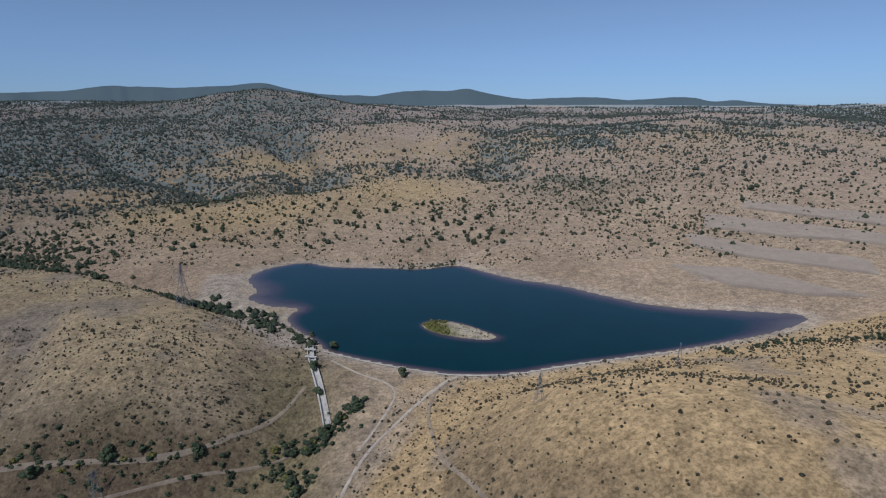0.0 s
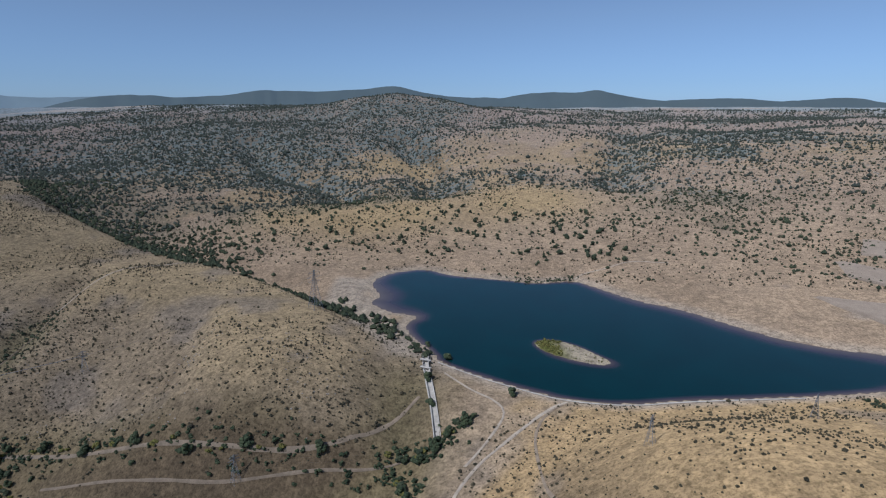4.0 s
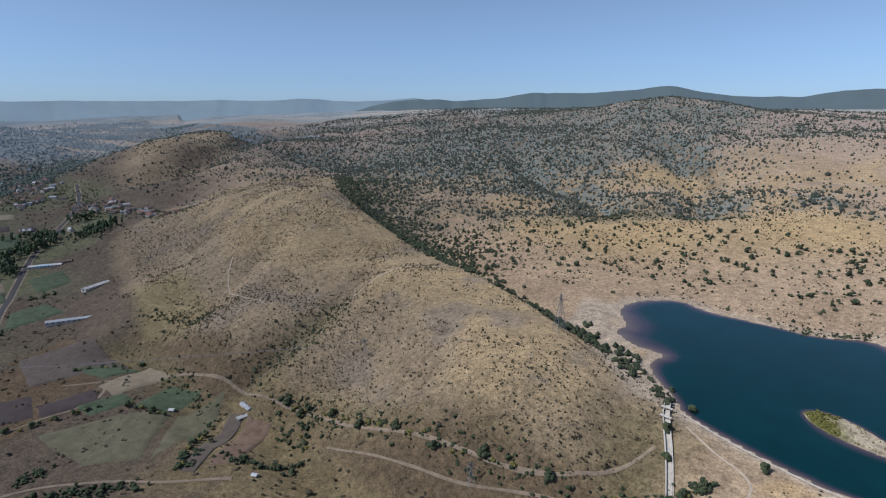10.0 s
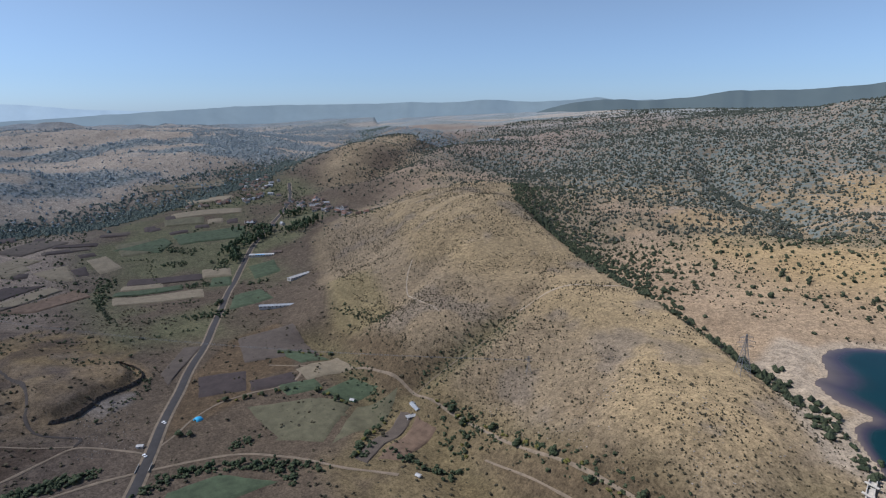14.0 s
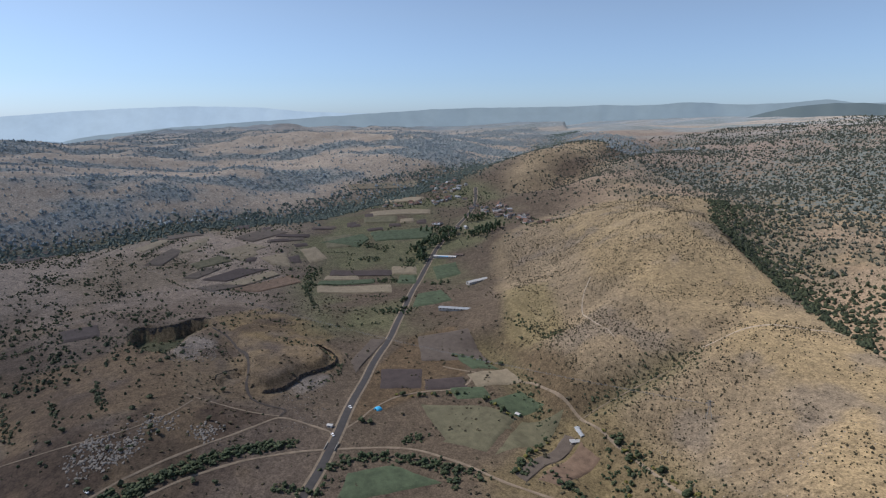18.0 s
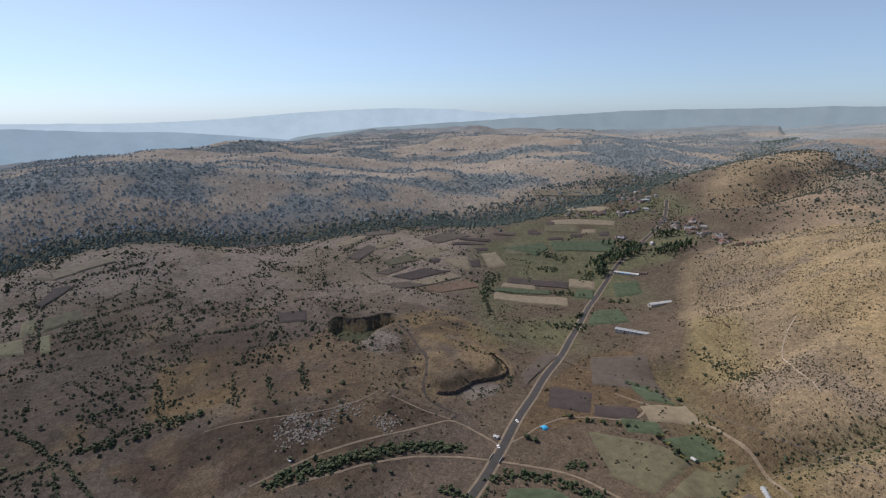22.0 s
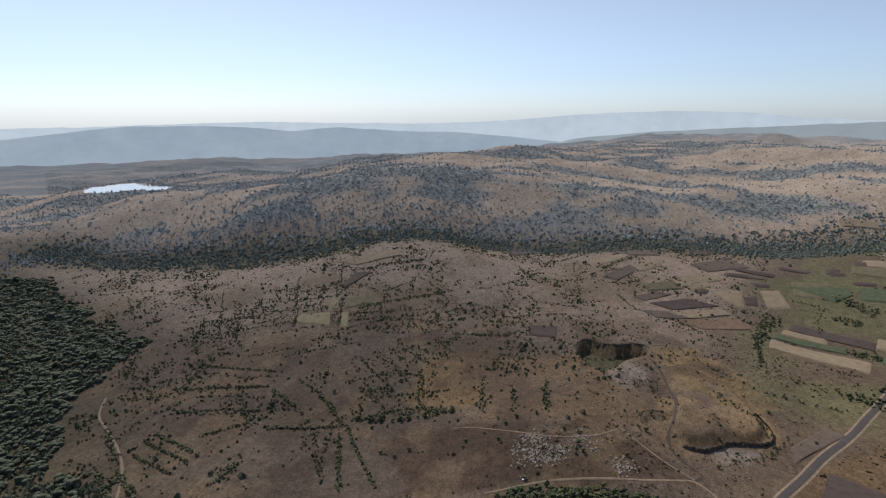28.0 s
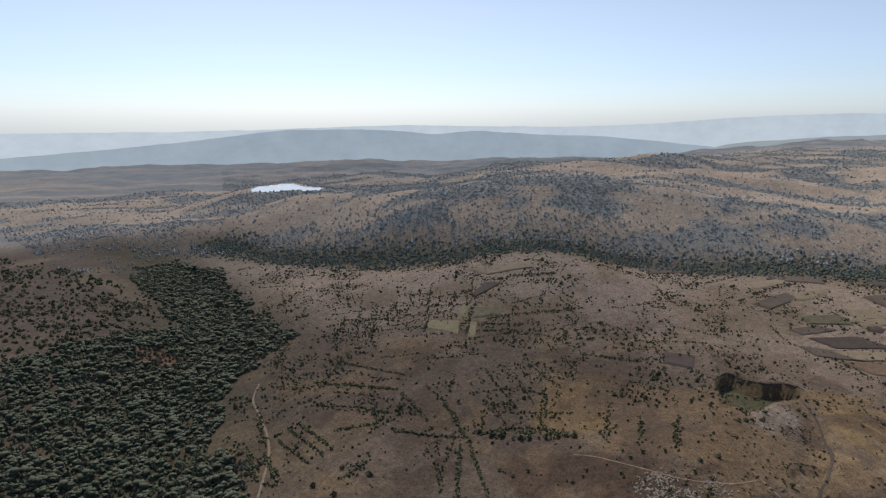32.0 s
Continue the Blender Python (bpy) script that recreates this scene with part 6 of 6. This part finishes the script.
gabled("shed", -638, 195, 63, 55, 7, 2.8, 3.8, WHITEWASH, GREY_SHEET, "long low poultry shed with a pale sheet roof", "shed", 1, 12)
gabled("shed", -747, 255, 112, 36, 7.5, 2.8, 3.9, WHITEWASH, WHITE_SHEET, "white-roofed farm shed at the hill's foot", "shed", 1, 8)
gabled("shed", -878, 243, 64, 38, 8, 3.0, 4.2, WHITEWASH, WHITE_SHEET, "roadside farm building with a blue and white roof", "shed", 1, 9, 0.3)
gabled("shed", -872, 266, 64, 14, 8, 3.0, 4.4, MUD_WALL, BROWN_TILE, "small outbuilding with a brown tiled roof", "shed", 1, 3)
gabled("shed", -331, 194, 172, 12.5, 3.6, 2.2, 2.9, WHITEWASH, GREY_SHEET, "narrow grey-roofed stable wing on bare ground", "shed", 1, 3)
gabled("shed", -324.5, 187.5, 82, 9.5, 3.4, 2.1, 2.8, WHITEWASH, WHITE_SHEET, "white-roofed stable wing on bare ground", "shed", 1, 2)
gabled("hut", -377, 163, 30, 3.6, 2.6, 2.1, 2.8, surface("green_boards", (0.16, 0.36, 0.24), 0.7, 1.0), WHITE_SHEET, "small green hut with a white roof", "hut", 1, 1)
gabled("hut", -397, 13, 60, 4.0, 2.4, 2.0, 2.5, WHITEWASH, WHITE_SHEET, "little white roadside hut", "hut", 1, 1)
gabled("hut", -255, 150, 20, 3.0, 2.2, 2.0, 2.5, WHITEWASH, WHITE_SHEET, "small white garden hut among bushes", "hut", 1, 1)
count = 0
for line, number, loose in ((STREETS[0], 18, 12), (STREETS[1], 42, 20), (STREETS[2], 34, 9), (STREETS[3], 18, 9), (STREETS[4], 4, 5), (STREETS[5], 5, 6)):
    xs, ys = along([line], 1.0, loose)
    for n in rng.choice(len(xs), min(number, len(xs)), replace=False):
        wall_mat = (WHITEWASH, MUD_WALL, WHITEWASH)[count % 3]
        roof_mat = (RED_TILE, BROWN_TILE, BROWN_TILE, GREY_SHEET, BROWN_TILE)[count % 5]
        size = rng.uniform(7, 12)
        shade = {RED_TILE: "red-tiled", BROWN_TILE: "brown-tiled", GREY_SHEET: "zinc-roofed"}[roof_mat]
        gabled("house", xs[n], ys[n], rng.uniform(0, 180), size, size * rng.uniform(0.6, 0.85), rng.uniform(2.8, 4.2), rng.uniform(5.0, 6.2), wall_mat, roof_mat, f"{shade} village house with {'mud' if wall_mat is MUD_WALL else 'white'} walls", "house", 1, 2, group="village houses")
        count += 1


# ---- blue tent ----
tent = new("tent")
tent.matrix_world = pose(-416, 54, ground_at(-416, 54), 0, 0, 25)
bm = bmesh.new()
rings = []
for t in np.linspace(0, 1, 7):
    rings.append([bm.verts.new((3.4 * math.cos(math.pi * s) * (1 - 0.12 * abs(2 * t - 1)), -2.4 + 4.8 * t, max(0.0, 2.3 * math.sin(math.pi * s) * (1 - 0.25 * abs(2 * t - 1) ** 2)))) for s in np.linspace(0, 1, 9)])
for r0, r1 in zip(rings, rings[1:]):
    for k in range(8):
        bm.faces.new((r0[k], r0[k + 1], r1[k + 1], r1[k]))
bm.faces.new(rings[0][::-1])
bmesh.ops.recalc_face_normals(bm, faces=bm.faces)
part("canopy", bm, TARPAULIN, tent)
part("flap", boxed(-0.9, -2.55, 0, 0.9, -2.44, 1.6), DARK_HOLE, tent, "dark entrance opening")
tagged(tent, "bright blue tarpaulin tent on trodden ground", "tent")


# ---- vehicles ----
def vehicle(x, y, turn, label):
    top = new("car")
    top.matrix_world = pose(x, y, ground_at(x, y) + 0.35, 0, 0, turn)
    bm = bmesh.new()
    box(bm, -2.2, -0.88, 0.32, 2.2, 0.88, 0.95)
    bmesh.ops.bevel(bm, geom=bm.edges[:], offset=0.12, segments=2, affect="EDGES")
    part("body", bm, PAINT, top)
    bm = bmesh.new()
    v = box(bm, -1.5, -0.8, 0.95, 1.0, 0.8, 1.5)
    for c in v[4:]:
        c.co.x, c.co.y = c.co.x * 0.75, c.co.y * 0.85
    cabin = part("cabin", bm, GLASS, top, "dark tinted windows")
    part("roof", boxed(-1.1, -0.66, 1.5, 0.72, 0.66, 1.56), PAINT, top)
    for sx in (-1.35, 1.35):
        for sy in (-0.88, 0.88):
            bm = bmesh.new()
            beam(bm, (sx, sy - 0.1, 0.33), (sx, sy + 0.1, 0.33), 0.33, 0.33, 12)
            part("wheel", bm, RUBBER, top)
    return tagged(top, label, "car")


vehicle(-347, -141, 40, "white car parked beside the dirt track")
vehicle(-383, 14, 20, "white car parked at the roadside")
vehicle(-426, 32, 22, "white van stopped at the road's edge")


# ---- pylons and cables ----
def pylon(x, y, turn, height):
    top = new("pylon")
    top.matrix_world = pose(x, y, ground_at(x, y) - 0.2, 0, 0, turn)
    ks = height / 28
    half = lambda z: 3.0 * ks * (1 - z / (height * 0.75)) + 0.75 * ks if z < height * 0.75 else 0.75 * ks - 0.55 * ks * (z - height * 0.75) / (height * 0.25)
    levels = [height * f for f in (0, 0.16, 0.30, 0.42, 0.53, 0.63, 0.72, 0.81, 0.9, 1.0)]
    for sx, sy in ((-1, -1), (1, -1), (1, 1), (-1, 1)):
        bm = bmesh.new()
        g = 0.1 * ks
        rings = [[bm.verts.new((sx * half(z) + g * u, sy * half(z) + g * v, z)) for u, v in ((-1, -1), (1, -1), (1, 1), (-1, 1))] for z in levels]
        for r0, r1 in zip(rings, rings[1:]):
            for k in range(4):
                bm.faces.new((r0[k], r0[(k + 1) % 4], r1[(k + 1) % 4], r1[k]))
        bm.faces.new(rings[0][::-1])
        bm.faces.new(rings[-1])
        part("leg", bm, STEEL, top)
    for z0, z1 in zip(levels, levels[1:]):
        bm = bmesh.new()
        a, b = half(z0), half(z1)
        c0, c1 = [(-a, -a), (a, -a), (a, a), (-a, a)], [(-b, -b), (b, -b), (b, b), (-b, b)]
        for k in range(4):
            n = (k + 1) % 4
            beam(bm, (*c0[k], z0), (*c1[n], z1), 0.05 * ks, 0.05 * ks, 3)
            beam(bm, (*c0[n], z0), (*c1[k], z1), 0.05 * ks, 0.05 * ks, 3)
            beam(bm, (*c1[k], z1), (*c1[n], z1), 0.05 * ks, 0.05 * ks, 3)
        part("lattice", bm, STEEL, top)
    for z, reach_out in ((0.70, 5.2 * ks), (0.81, 6.4 * ks), (0.92, 4.6 * ks)):
        bm = bmesh.new()
        for s in (-1, 1):
            for dy in (-0.5, 0.5):
                beam(bm, (s * 0.7 * ks, dy * ks, height * z), (s * reach_out, 0, height * z + 0.1), 0.07 * ks, 0.05 * ks, 4)
                beam(bm, (s * 0.6 * ks, dy * ks, height * z + 1.5 * ks), (s * reach_out, 0, height * z + 0.1), 0.07, 0.05, 4)
        arm = part("crossarm", bm, STEEL, top)
        for s in (-1, 1):
            bm = bmesh.new()
            beam(bm, (s * reach_out, 0, height * z), (s * reach_out, 0, height * z - 1.8 * ks), 0.1 * ks, 0.1 * ks, 6)
            part("insulator", bm, DARK_HOLE, arm)
    return tagged(top, "grey lattice steel power pylon on the slope", "pylon", "power pylons")


PYLONS = ((-162, 338, 60, 28), (35, 188, 60, 12), (108, 241, 60, 12), (-136, 195, 60, 14), (-278, 261, 60, 14), (-985, -315, 60, 18))
for spec in PYLONS:
    pylon(*spec)
for a, b in ((1, 2), (1, 3), (0, 4), (4, 5)):
    cable = new("power_cable")
    (ax, ay, _, ah), (bx, by, _, bh) = PYLONS[a], PYLONS[b]
    p0, p1 = Vector((ax, ay, ground_at(ax, ay) + 0.81 * ah - 0.8)), Vector((bx, by, ground_at(bx, by) + 0.81 * bh - 0.8))
    span = (p1 - p0).length
    thick = 0.025 if span < 300 else 0.055
    for s in ((-2.7, 2.7) if span < 300 else (-4.5, -2.2, 2.2, 4.5)):
        bm = bmesh.new()
        o = Vector((s * math.cos(radians(60)), s * math.sin(radians(60)), 0))
        pts = [p0.lerp(p1, f) + o - Vector((0, 0, span * 0.09 * f * (1 - f))) for f in np.linspace(0, 1, 25)]
        rings = [[bm.verts.new(u + Vector((thick * math.cos(w), thick * math.cos(w + 1.57), thick * math.sin(w)))) for w in (0, 2.09, 4.19)] for u in pts]
        for r0, r1 in zip(rings, rings[1:]):
            for k in range(3):
                bm.faces.new((r0[k], r0[(k + 1) % 3], r1[(k + 1) % 3], r1[k]))
        part("wire", bm, STEEL, cable)
    tagged(cable, "thin sagging power cables between two pylons", "cable", "power cables")
# bridge over the ditch
bridge = new("bridge")
bridge.matrix_world = pose(-367, 11.5, ground_at(-367, 11.5) + 0.6, 0, 0, 158)
part("deck", boxed(-4, -4.2, -0.5, 4, 4.2, 0.1), ASPHALT, bridge)
for s in (-1, 1):
    part("parapet", boxed(-5, s * 4.0 - 0.2, 0.0, 5, s * 4.0 + 0.2, 0.9), CONCRETE, bridge, "pale concrete parapet")
tagged(bridge, "small concrete road bridge over the ditch", "bridge")
